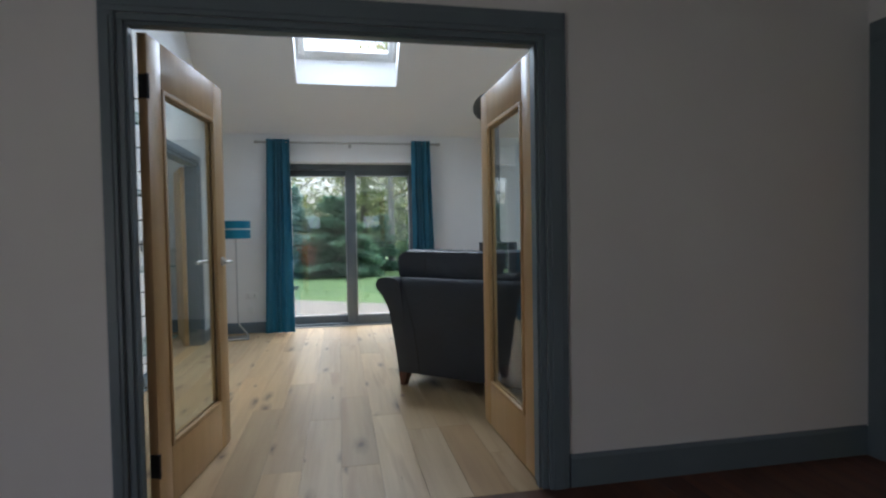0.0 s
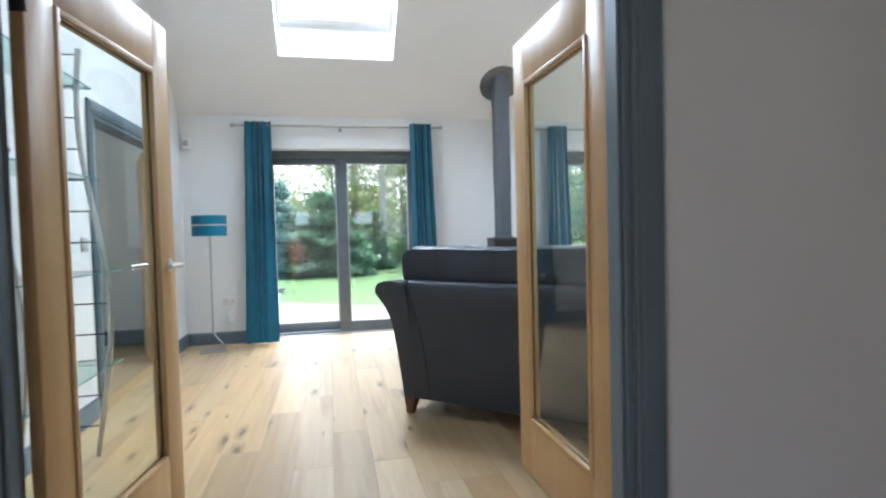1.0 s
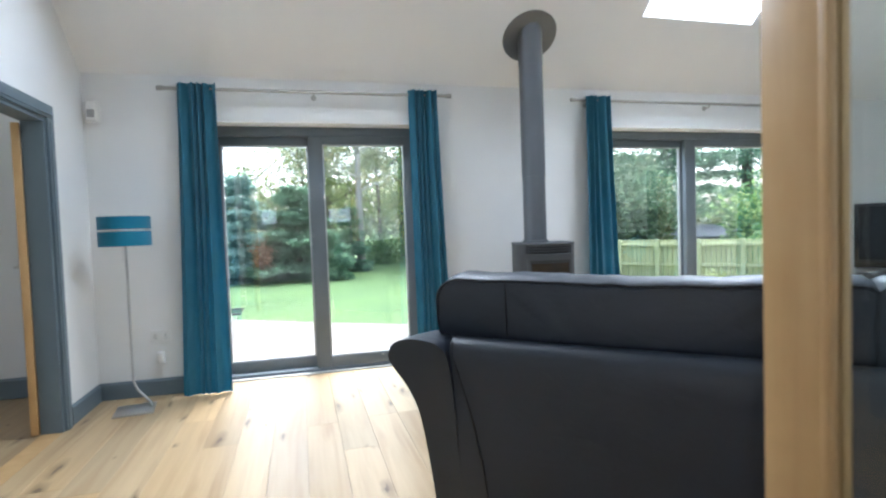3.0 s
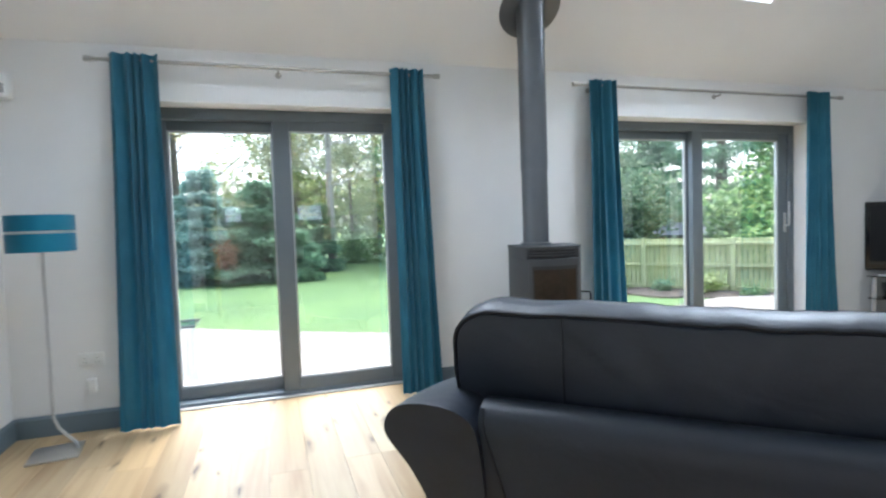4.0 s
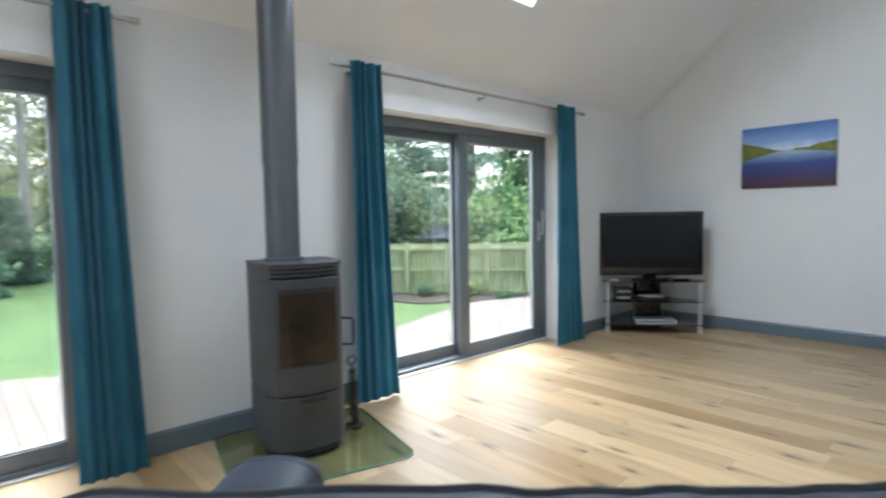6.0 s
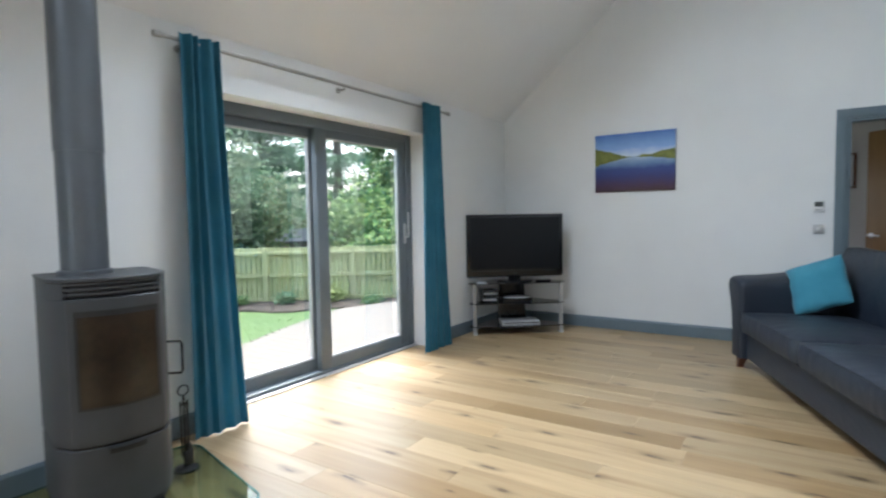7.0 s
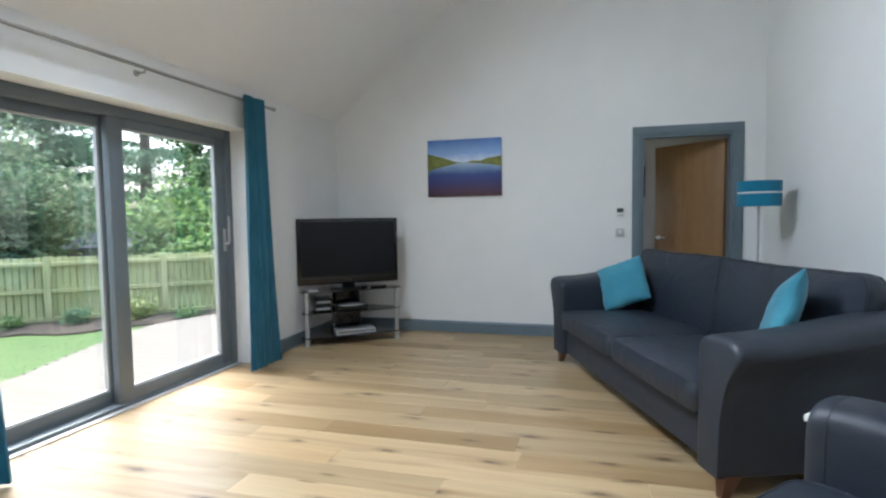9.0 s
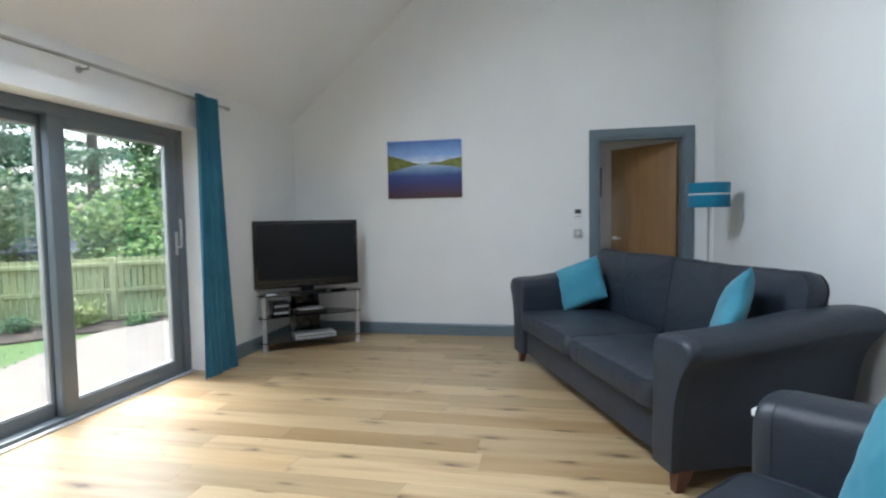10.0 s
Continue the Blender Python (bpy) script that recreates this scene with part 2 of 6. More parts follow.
M_ROD = surface("satin_nickel_rod", (0.40, 0.39, 0.37), (0.50, 0.49, 0.46), 5.0, 0.45, 0.06, 1.0, fine=200.0, bump_strength=0.03)
# Brown oak made darker than the other doors: lobby shade put into it
M_SHADEDOAK = wood("shaded_brown_oak", (0.215, 0.112, 0.038), (0.295, 0.160, 0.060), (0.13, 0.06, 0.02), (14, 14, 0.9), 0.42, False, 0.03)
M_CHROME = surface("chrome", (0.72, 0.72, 0.72), (0.8, 0.8, 0.8), 5.0, 0.12, 0.04, 1.0, bump_strength=0.0)
M_STOVE = surface("grey_stove_enamel", (0.052, 0.054, 0.058), (0.07, 0.072, 0.076), 4.0, 0.5, 0.08, 0.1, fine=300.0, bump_strength=0.08, bump_dist=0.001)
M_STOVEDARK = surface("black_iron", (0.012, 0.012, 0.012), (0.022, 0.021, 0.02), 6.0, 0.55, fine=160.0)
M_STOVEGLASS = surface("sooty_stove_glass", (0.022, 0.016, 0.011), (0.062, 0.043, 0.027), 3.5, 0.16, 0.06, fine=20.0, bump_strength=0.0)
M_FLUE = surface("grey_flue_paint", (0.125, 0.135, 0.148), (0.155, 0.165, 0.178), 3.0, 0.36, 0.06, 0.55, fine=240.0, bump_strength=0.05, bump_dist=0.001)
M_TVBLACK = surface("gloss_black_plastic", (0.008, 0.008, 0.009), (0.012, 0.012, 0.013), 3.0, 0.14, 0.04, bump_strength=0.0)
M_TVSCREEN = surface("dark_screen", (0.007, 0.0075, 0.009), (0.009, 0.0095, 0.011), 1.5, 0.3, 0.02, bump_strength=0.0, spec=0.3)
M_BLACKGLASS = surface("black_glass_shelf", (0.006, 0.006, 0.007), (0.01, 0.01, 0.011), 2.0, 0.06, 0.02, bump_strength=0.0)
M_SILVER = surface("silver_plastic", (0.45, 0.45, 0.45), (0.55, 0.55, 0.55), 6.0, 0.35, 0.05, 0.4, bump_strength=0.0)
M_WHITEPLASTIC = surface("white_plastic", (0.74, 0.74, 0.72), (0.8, 0.8, 0.78), 5.0, 0.35, 0.05, bump_strength=0.0)
M_GREYPLASTIC = surface("grey_plastic", (0.30, 0.30, 0.30), (0.36, 0.36, 0.36), 5.0, 0.4, 0.05, bump_strength=0.0)
M_LCD = surface("grey_green_display", (0.06, 0.07, 0.07), (0.08, 0.09, 0.09), 9.0, 0.2, 0.03, bump_strength=0.0)
M_GLASS = glass_material("window_glass", (0.97, 0.985, 0.98), gloss=2.7)
M_HALLGLASS = glass_material("obscured_hall_glass", (0.30, 0.315, 0.35), rough=0.1)
M_DOORGLASS = glass_material("door_glass", (0.93, 0.96, 0.95), gloss=0.7)
M_SHELFGLASS = glass_material("shelf_glass", (0.80, 0.92, 0.89))
M_HEARTHGLASS = glass_material("hearth_glass", (0.72, 0.80, 0.70), gloss=1.5)
M_GLASSEDGE = surface("green_glass_edge", (0.10, 0.26, 0.24), (0.16, 0.34, 0.31), 6.0, 0.15, 0.03, bump_strength=0.0)
M_STONE = surface("grey_stone", (0.22, 0.205, 0.18), (0.36, 0.33, 0.29), 7.0, 0.85, 0.05, fine=60.0, bump_strength=0.5, bump_dist=0.01, shift=True)
M_DECK = surface("pale_decking", (0.132, 0.117, 0.100), (0.172, 0.155, 0.132), 3.0, 0.8, 0.08, fine=50.0, bump_strength=0.3, bump_dist=0.003, stretch=(4, 0.4, 1), shift=True, spec=0.2)
M_SOIL = surface("dark_soil", (0.026, 0.020, 0.015), (0.070, 0.056, 0.043), 5.0, 0.95, 0.03, fine=40.0, bump_strength=0.8, bump_dist=0.03)
M_LAWN = surface("lawn", (0.034, 0.080, 0.014), (0.066, 0.122, 0.026), 0.55, 0.9, 0.05, fine=18.0, bump_strength=0.7, bump_dist=0.03)
M_GRASS = leaf_material("grass_blades", [(0.045, 0.10, 0.016), (0.065, 0.14, 0.025), (0.09, 0.16, 0.035)], 0.6)
M_FENCE = surface("pale_green_treated_timber", (0.27, 0.30, 0.14), (0.39, 0.41, 0.23), 5.0, 0.85, 0.05, fine=45.0, bump_strength=0.4, bump_dist=0.004, stretch=(6, 6, 0.6), shift=True)
M_BARK = surface("grey_brown_bark", (0.07, 0.055, 0.04), (0.16, 0.13, 0.10), 5.0, 0.9, 0.05, fine=24.0, bump_strength=0.9, bump_dist=0.03, stretch=(3, 3, 0.7))
M_PALEBARK = surface("pale_bark", (0.19, 0.175, 0.14), (0.31, 0.29, 0.235), 4.0, 0.85, 0.05, fine=24.0, bump_strength=0.6, bump_dist=0.02, stretch=(2, 2, 0.7))
M_CONIFER = leaf_material("conifer_needles", [(0.070, 0.150, 0.088), (0.14, 0.255, 0.15), (0.24, 0.36, 0.22)], 0.6)
M_BLUECONIFER = leaf_material("blue_green_needles", [(0.14, 0.235, 0.20), (0.23, 0.35, 0.29), (0.32, 0.43, 0.36)], 0.6)
M_BROADLEAF = leaf_material("green_leaves", [(0.06, 0.13, 0.05), (0.11, 0.20, 0.07), (0.20, 0.28, 0.10)])
M_AUTUMN = leaf_material("autumn_leaves", [(0.24, 0.27, 0.09), (0.36, 0.34, 0.12), (0.42, 0.32, 0.10)], 0.55)
M_YELLOWGREEN = leaf_material("yellow_green_leaves", [(0.17, 0.25, 0.09), (0.28, 0.34, 0.12), (0.40, 0.38, 0.13)], 0.5)
M_LAUREL = leaf_material("laurel_leaves", [(0.045, 0.11, 0.04), (0.14, 0.25, 0.08), (0.34, 0.43, 0.17)], 0.45)
M_WILLOW = leaf_material("grey_green_leaves", [(0.060, 0.115, 0.065), (0.12, 0.19, 0.105), (0.24, 0.28, 0.17)], 0.45)
# Tones kept pale: distance haze is put into the leaf colour
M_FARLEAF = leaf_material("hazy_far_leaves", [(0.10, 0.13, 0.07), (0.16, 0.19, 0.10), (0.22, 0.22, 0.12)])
M_HOSTA = leaf_material("pale_lime_leaves", [(0.22, 0.30, 0.09), (0.36, 0.42, 0.16), (0.46, 0.50, 0.24)], 0.4)
M_BROWNMIRROR = leaf_material("brown_reflection_leaves", [(0.16, 0.06, 0.025), (0.24, 0.11, 0.045), (0.12, 0.09, 0.03)], 0.3)
M_SLATE = surface("slate_roof", (0.12, 0.13, 0.15), (0.2, 0.21, 0.23), 6.0, 0.7, 0.05, fine=40.0, bump_strength=0.4)

# ---- building helpers ----
def mesh_of(name, bm, materials, smooth=True):
    for f in bm.faces:
        f.smooth = smooth
    if smooth:
        for e in bm.edges:
            e.smooth = len(e.link_faces) == 2 and e.calc_face_angle(0.0) < 0.62
    me = bpy.data.meshes.new(name)
    bm.to_mesh(me)
    bm.free()
    for m in materials if isinstance(materials, (list, tuple)) else [materials]:
        me.materials.append(m)
    return me


def part(name, bm, material, parent, label="", smooth=True):
    ob = new(name, mesh_of(name, bm, material, smooth))
    ob.parent = parent
    if label:
        ob["label"] = label
    return ob


def thing(name, m, label, category, group="", kind=""):
    ob = new(name)
    ob.empty_display_size = 0.1
    ob.matrix_basis = m
    return tagged(ob, label, category, group, kind)


def structure(name, bm, material, label, category, smooth=False):
    return tagged(new(name, mesh_of(name, bm, material, smooth)), label, category, kind="structure")


def box(bm, x0, x1, y0, y1, z0, z1, bevel=0.0, seg=2, m=None):
    made = bmesh.ops.create_cube(bm, size=1.0)["verts"]
    for v in made:
        v.co = Vector((x0 + (v.co.x + 0.5) * (x1 - x0), y0 + (v.co.y + 0.5) * (y1 - y0), z0 + (v.co.z + 0.5) * (z1 - z0)))
    if bevel:
        edges = list({e for v in made for e in v.link_edges})
        res = bmesh.ops.bevel(bm, geom=edges, offset=bevel, segments=seg, profile=0.5, affect="EDGES")
        made = list({v for f in res["faces"] for v in f.verts} | {v for v in made if v.is_valid})
    if m is not None:
        bmesh.ops.transform(bm, matrix=m, verts=made)
    return made


def loft(bm, rings, closed=True, caps=True, loop=False):
    """Skin through rings of points, each with the same count."""
    rows = [[bm.verts.new(p) for p in ring] for ring in rings]
    n = len(rows[0])
    pairs = list(zip(rows, rows[1:])) + ([(rows[-1], rows[0])] if loop else [])
    for a, b in pairs:
        for i in range(n if closed else n - 1):
            j = (i + 1) % n
            bm.faces.new((a[i], a[j], b[j], b[i]))
    if caps and closed and not loop:
        bm.faces.new(list(reversed(rows[0])))
        bm.faces.new(rows[-1])
    bmesh.ops.recalc_face_normals(bm, faces=bm.faces[:])
    return rows


def ring(centre, axis, r, seg=16, up=None):
    axis = Vector(axis).normalized()
    side = axis.orthogonal().normalized() if up is None else axis.cross(Vector(up)).normalized()
    other = axis.cross(side)
    return [Vector(centre) + r * (math.cos(2 * math.pi * i / seg) * side + math.sin(2 * math.pi * i / seg) * other) for i in range(seg)]


def tube(bm, points, r, seg=10, radii=None, loop=False):
    pts = [Vector(p) for p in points]
    rings, up = [], None
    for i, p in enumerate(pts):
        d = (pts[(i + 1) % len(pts)] - pts[i - 1]) if loop else (pts[min(i + 1, len(pts) - 1)] - pts[max(i - 1, 0)])
        d.normalize()
        up = d.orthogonal().normalized() if up is None else (up - up.dot(d) * d).normalized()
        o = d.cross(up)
        rr = radii[i] if radii else r
        rings.append([p + rr * (math.cos(2 * math.pi * k / seg) * up + math.sin(2 * math.pi * k / seg) * o) for k in range(seg)])
    loft(bm, rings, loop=loop)


def lathe(bm, profile, seg=28, centre=(0, 0), caps=True):
    """Turned shape round z: profile is a row of (radius, z)."""
    loft(bm, [[(centre[0] + r * math.cos(2 * math.pi * i / seg), centre[1] + r * math.sin(2 * math.pi * i / seg), z) for i in range(seg)] for r, z in profile], caps=caps)


def cushion_rings(w, h, t, r, seed, puff=0.03, inner=0, slouch=1.0):
    """Boxed cushion: flat puffed faces, a band round the edge, puckers along the seams. Returns the rings and the two seam rings."""
    edge = []
    for cx, cy, a0 in ((1, 1, 0), (-1, 1, 90), (-1, -1, 180), (1, -1, 270)):
        q = 0.028 if cx == inner else r
        c = Vector((cx * (w / 2 - q), cy * (h / 2 - q), 0))
        for k in range(7):
            a = radians(a0 + 15 * k)
            edge.append((c + q * Vector((math.cos(a), math.sin(a), 0)), Vector((math.cos(a), math.sin(a), 0))))
    fine = []
    for (p, n), (q, m) in zip(edge, edge[1:] + edge[:1]):
        steps = max(1, int((q - p).length / 0.02))
        for k in range(steps):
            f = k / steps
            fine.append((p.lerp(q, f), n.lerp(m, f).normalized()))

    def layer(s, z, out):
        row = []
        for k, (p, n) in enumerate(fine):
            v = p * s + n * out
            v.z = z
            v.z += (0.009 * noise.noise(Vector((v.x * 4 + seed, v.y * 4, z * 9))) + 0.004 * noise.noise(Vector((v.x * 13, v.y * 13, seed)))) * (1 if s < 0.99 else 0.5)
            pucker = noise.noise(Vector((p.x * 24 + seed, p.y * 24, z * 4)))
            v.z += (0.0015 + 0.004 * slouch) * smooth_step(0.6, 0.9, s) * (1 if s < 0.99 else 0.3) * noise.noise(Vector((p.x * 20 + seed, p.y * 20, 3 + s)))
            v += n * (0.0035 * pucker * s)
            if v.y > 0:
                v.y += slouch * (2 * v.y / h) * (0.006 * noise.noise(Vector((v.x * 2.3 + seed * 5, 0.3, z * 2))) + 0.006 * noise.noise(Vector((v.x * 9, 0.7, seed))))
            if v.y > 0:
                v.y -= slouch * 0.02 * (2 * v.y / h) * math.exp(-((v.x - 0.12) / 0.32) ** 2)
            row.append(v)
        return row
    half = t / 2
    face = [(0.02, 1.0), (0.3, 0.92), (0.55, 0.78), (0.75, 0.55), (0.88, 0.30), (0.96, 0.10)]
    rings = [layer(s, -half - puff * q, 0) for s, q in face]
    band = [(-half, -0.004), (-half + 0.012, 0.002), (-half * 0.55, 0.010), (0, 0.013), (half * 0.55, 0.010), (half - 0.012, 0.002), (half, -0.004)]
    rings += [layer(1.0, z, o) for z, o in band]
    rings += [layer(s, half + puff * q, 0) for s, q in reversed(face)]
    return rings, layer(1.0, -half + 0.002, -0.002), layer(1.0, half - 0.003, 0.003)


def cut_corners(points, times=1):
    """Rounds an open profile, keeping its two ends."""
    for _ in range(times):
        out = [points[0]]
        for p, q in zip(points, points[1:]):
            out += [tuple(0.75 * u + 0.25 * v for u, v in zip(p, q)), tuple(0.25 * u + 0.75 * v for u, v in zip(p, q))]
        points = out + [points[-1]]
    return points


def smooth_step(a, b, x):
    s = min(1.0, max(0.0, (x - a) / (b - a)))
    return s * s * (3 - 2 * s)


def along(table, x):
    """Value at x on a line through (x, value) pairs."""
    if x <= table[0][0]:
        return table[0][1]
    for (x0, v0), (x1, v1) in zip(table, table[1:]):
        if x <= x1:
            return v0 + (v1 - v0) * (x - x0) / (x1 - x0)
    return table[-1][1]

# ---- the plan ----
XL, XR = -1.34, 7.05          # side walls of the living room
YB, YW = 4.80, 9.36           # back wall with the double doors, window wall
HALL_Y = 4.70                 # hall face of the back wall
EAVE, SLOPE = 2.46, 0.85      # ceiling height at the window wall, its rise
RIDGE_Y = 6.25
OPEN_L, OPEN_R, OPEN_H = -0.66, 1.10, 2.065
W1 = (-0.62, 1.295)
W2 = (2.93, 5.34)
WIN_H = 2.115
WALL_OUT = YW + 0.36
FRAME_Y = YW + 0.19           # inner face of the sliding door frames
SKY1, SKY2 = (-0.26, 0.88), (3.05, 4.17)
SKY_Y0, SKY_Y1 = 8.80, 7.86
LDOOR = (7.18, 8.72, 2.0)    # opening in the wall at XL: from, to, height
RDOOR = (5.07, 5.93, 2.12)   # opening in the wall at XR


def ceil_z(y):
    return EAVE + SLOPE * (YW - y) if y >= RIDGE_Y else EAVE + SLOPE * (YW - RIDGE_Y) - SLOPE * (RIDGE_Y - y)


def wall_along_x(name, y0, y1, x0, x1, top, holes, label):
    """A wall between two y planes, with openings (xa, xb, za, zb)."""
    bm = bmesh.new()
    at = x0
    for xa, xb, za, zb in sorted(holes):
        box(bm, at, xa, y0, y1, -0.1, top)
        if za > 0:
            box(bm, xa, xb, y0, y1, -0.1, za)
        box(bm, xa, xb, y0, y1, zb, top)
        at = xb
    box(bm, at, x1, y0, y1, -0.1, top)
    return structure(name, bm, M_WALL, label, "wall")


def gable_wall(name, x0, x1, hole, label):
    """A side wall under the two ceiling slopes, with one door opening (ya, yb, height)."""
    bm = bmesh.new()
    ya, yb, hh = hole

    def prism(p):
        loft(bm, [[(x0, y, z) for y, z in p], [(x1, y, z) for y, z in p]])
    prism([(YB, -0.1), (ya, -0.1), (ya, hh), (YB, hh)])
    prism([(yb, -0.1), (YW, -0.1), (YW, hh), (yb, hh)])
    prism([(YB, hh), (YW, hh), (YW, ceil_z(YW)), (RIDGE_Y, ceil_z(RIDGE_Y)), (YB, ceil_z(YB))])
    return structure(name, bm, M_WALL, label, "wall")


wall_along_x("wall_north", YW, WALL_OUT, XL - 0.12, XR + 0.12, EAVE + 0.02, [(*W1, -0.1, WIN_H), (*W2, -0.1, WIN_H)], "white painted outer wall with two sliding glass doors")
wall_along_x("wall_south", HALL_Y, YB, XL - 2.0, XR + 0.12, ceil_z(YB), [(OPEN_L, OPEN_R, -0.1, OPEN_H)], "white painted inner wall with oak double doors")
gable_wall("wall_west", XL - 0.12, XL, LDOOR, "white painted gable wall with a grey-framed doorway")
gable_wall("wall_east", XR, XR + 0.12, RDOOR, "white painted gable wall with a grey-framed doorway")

# sloping ceiling with two rooflight shafts
bm = bmesh.new()
xs = [XL - 0.12, *SKY1, *SKY2, XR + 0.12]
ys = [YW, SKY_Y0, SKY_Y1, RIDGE_Y]
for i in range(5):
    for j in range(3):
        if j == 1 and i in (1, 3):
            continue
        a, b, c, d = xs[i], xs[i + 1], ys[j], ys[j + 1]
        quad = [(a, c), (b, c), (b, d), (a, d)]
        loft(bm, [[(x, y, ceil_z(y)) for x, y in quad], [(x, y, ceil_z(y) + 0.30) for x, y in quad]])
quad = [(xs[0], RIDGE_Y), (xs[-1], RIDGE_Y), (xs[-1], HALL_Y), (xs[0], HALL_Y)]
loft(bm, [[(x, y, ceil_z(y)) for x, y in quad], [(x, y, ceil_z(y) + 0.30) for x, y in quad]])
structure("ceiling", bm, M_CEIL, "white vaulted ceiling with two rooflights", "ceiling")

# hall behind the double doors
HX0, HX1, HY0, HCEIL = -2.4, 2.86, 0.6, 2.42
wall_along_x("wall_hall_south", HY0 - 0.12, HY0, HX0 - 0.12, HX1 + 0.12, HCEIL + 0.1, [(-0.73, -0.35, 1.41, 1.79), (0.88, 1.46, 1.41, 1.79)], "white painted hall wall")
bm = bmesh.new()
# West wall broken by an unseen, made-up opening for the hall fill
box(bm, HX0 - 0.12, HX0, HY0, 1.2, -0.1, HCEIL + 0.1)
box(bm, HX0 - 0.12, HX0, 2.4, HALL_Y, -0.1, HCEIL + 0.1)
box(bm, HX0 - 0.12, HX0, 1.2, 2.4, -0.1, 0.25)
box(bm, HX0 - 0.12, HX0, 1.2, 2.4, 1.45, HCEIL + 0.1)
structure("wall_hall_west", bm, M_WALL, "white painted hall wall", "wall")
bm = bmesh.new()
box(bm, HX1, HX1 + 0.12, HY0, HALL_Y - 1.05, -0.1, HCEIL + 0.1)
box(bm, HX1, HX1 + 0.12, HALL_Y - 1.05, HALL_Y - 0.13, 2.10, HCEIL + 0.1)
box(bm, HX1, HX1 + 0.12, HALL_Y - 0.13, HALL_Y, -0.1, HCEIL + 0.1)
structure("wall_hall_east", bm, M_WALL, "white painted hall wall with a doorway", "wall")
bm = bmesh.new()
box(bm, HX0 - 0.12, HX1 + 0.12, HY0 - 0.12, HALL_Y, HCEIL, HCEIL + 0.08)
structure("ceiling_hall", bm, M_CEIL, "white flat hall ceiling", "ceiling")

# room through the west doorway
WX = -4.6
bm = bmesh.new()
box(bm, WX - 0.1, WX, 6.2, 7.0, -0.1, 2.6)
box(bm, WX - 0.1, WX, 8.2, 9.8, -0.1, 2.6)
# Hole made out of view just for the side-room fill
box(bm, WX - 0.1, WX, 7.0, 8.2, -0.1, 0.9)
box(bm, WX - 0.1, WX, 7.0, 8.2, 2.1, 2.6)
box(bm, WX, XL - 0.12, 6.1, 6.2, -0.1, 2.6)
box(bm, WX, XL - 0.12, 9.7, 9.8, -0.1, 2.6)
structure("wall_side_room", bm, M_WALL, "white painted walls of the side room", "wall")
bm = bmesh.new()
box(bm, WX - 0.1, XL - 0.12, 6.1, 9.8, 2.6, 2.7)
structure("ceiling_side_room", bm, M_CEIL, "white flat ceiling of the side room", "ceiling")
bm = bmesh.new()
box(bm, WX - 0.1, XL - 0.12, 6.1, 9.8, -0.1, -0.004)
structure("floor_side_room", bm, M_OAK, "oak floor of the side room", "floor")
bm = bmesh.new()
box(bm, XL - 0.119, XL, *LDOOR[:2], -0.02, 0.001, 0.002, 1)
structure("trim_threshold", bm, M_OAKDOOR, "pale oak threshold board in the doorway", "threshold")
# lobby through the east doorway
EX = 9.4
bm = bmesh.new()
box(bm, EX, EX + 0.1, 4.3, 7.3, -0.1, 2.6)
box(bm, XR + 0.12, EX, 4.2, 4.3, -0.1, 2.6)
# Gap added in the hidden north side so the lobby fill can shine in
box(bm, XR + 0.12, 7.9, 7.3, 7.4, -0.1, 2.6)
box(bm, 8.7, EX, 7.3, 7.4, -0.1, 2.6)
box(bm, 7.9, 8.7, 7.3, 7.4, -0.1, 1.0)
box(bm, 7.9, 8.7, 7.3, 7.4, 2.0, 2.6)
structure("wall_lobby", bm, M_LOBBYSHADE, "lobby walls with their shade put into a taupe colour", "wall")
bm = bmesh.new()
box(bm, XR + 0.12, EX + 0.1, 4.2, 7.4, 2.6, 2.7)
structure("ceiling_lobby", bm, M_CEIL, "white flat ceiling of the lobby", "ceiling")
bm = bmesh.new()
box(bm, XR, EX + 0.1, 4.2, 7.4, -0.1, -0.004)
structure("floor_lobby", bm, M_DARKFLOOR, "dark wooden floor of the lobby", "floor")


# skirting boards
def skirting(name, p, q, inward, h=0.13):
    """A moulded board on the floor along a wall from p to q; inward is the way into the room."""
    p, q, n = Vector((*p, 0)), Vector((*q, 0)), Vector((*inward, 0))
    prof = [(0.001, 0.0), (0.018, 0.0), (0.018, h - 0.018), (0.012, h - 0.006), (0.008, h), (0.001, h)]
    bm = bmesh.new()
    loft(bm, [[e + n * d + Vector((0, 0, z)) for d, z in prof] for e in (p, q)])
    return structure(name, bm, M_TRIM, "grey-blue painted skirting board", "skirting")


skirting("baseboard_1", (XL, YW), (W1[0], YW), (0, -1))
skirting("baseboard_2", (W1[1], YW), (W2[0], YW), (0, -1))
skirting("baseboard_3", (W2[1], YW), (XR, YW), (0, -1))
skirting("baseboard_4", (XL, YW - 0.02), (XL, LDOOR[1] + 0.10), (1, 0))
skirting("baseboard_5", (XL, LDOOR[0] - 0.10), (XL, YB), (1, 0))
skirting("baseboard_6", (XR, YW - 0.02), (XR, RDOOR[1] + 0.09), (-1, 0))
skirting("baseboard_7", (XL + 0.02, YB), (OPEN_L - 0.11, YB), (0, 1))
skirting("baseboard_8", (OPEN_R + 0.11, YB), (XR - 0.02, YB), (0, 1))
skirting("baseboard_9", (OPEN_R + 0.105, HALL_Y), (HX1 - 0.01, HALL_Y), (0, -1), 0.15)
skirting("baseboard_10", (OPEN_L - 0.061, HALL_Y), (HX0 + 0.02, HALL_Y), (0, -1), 0.15)
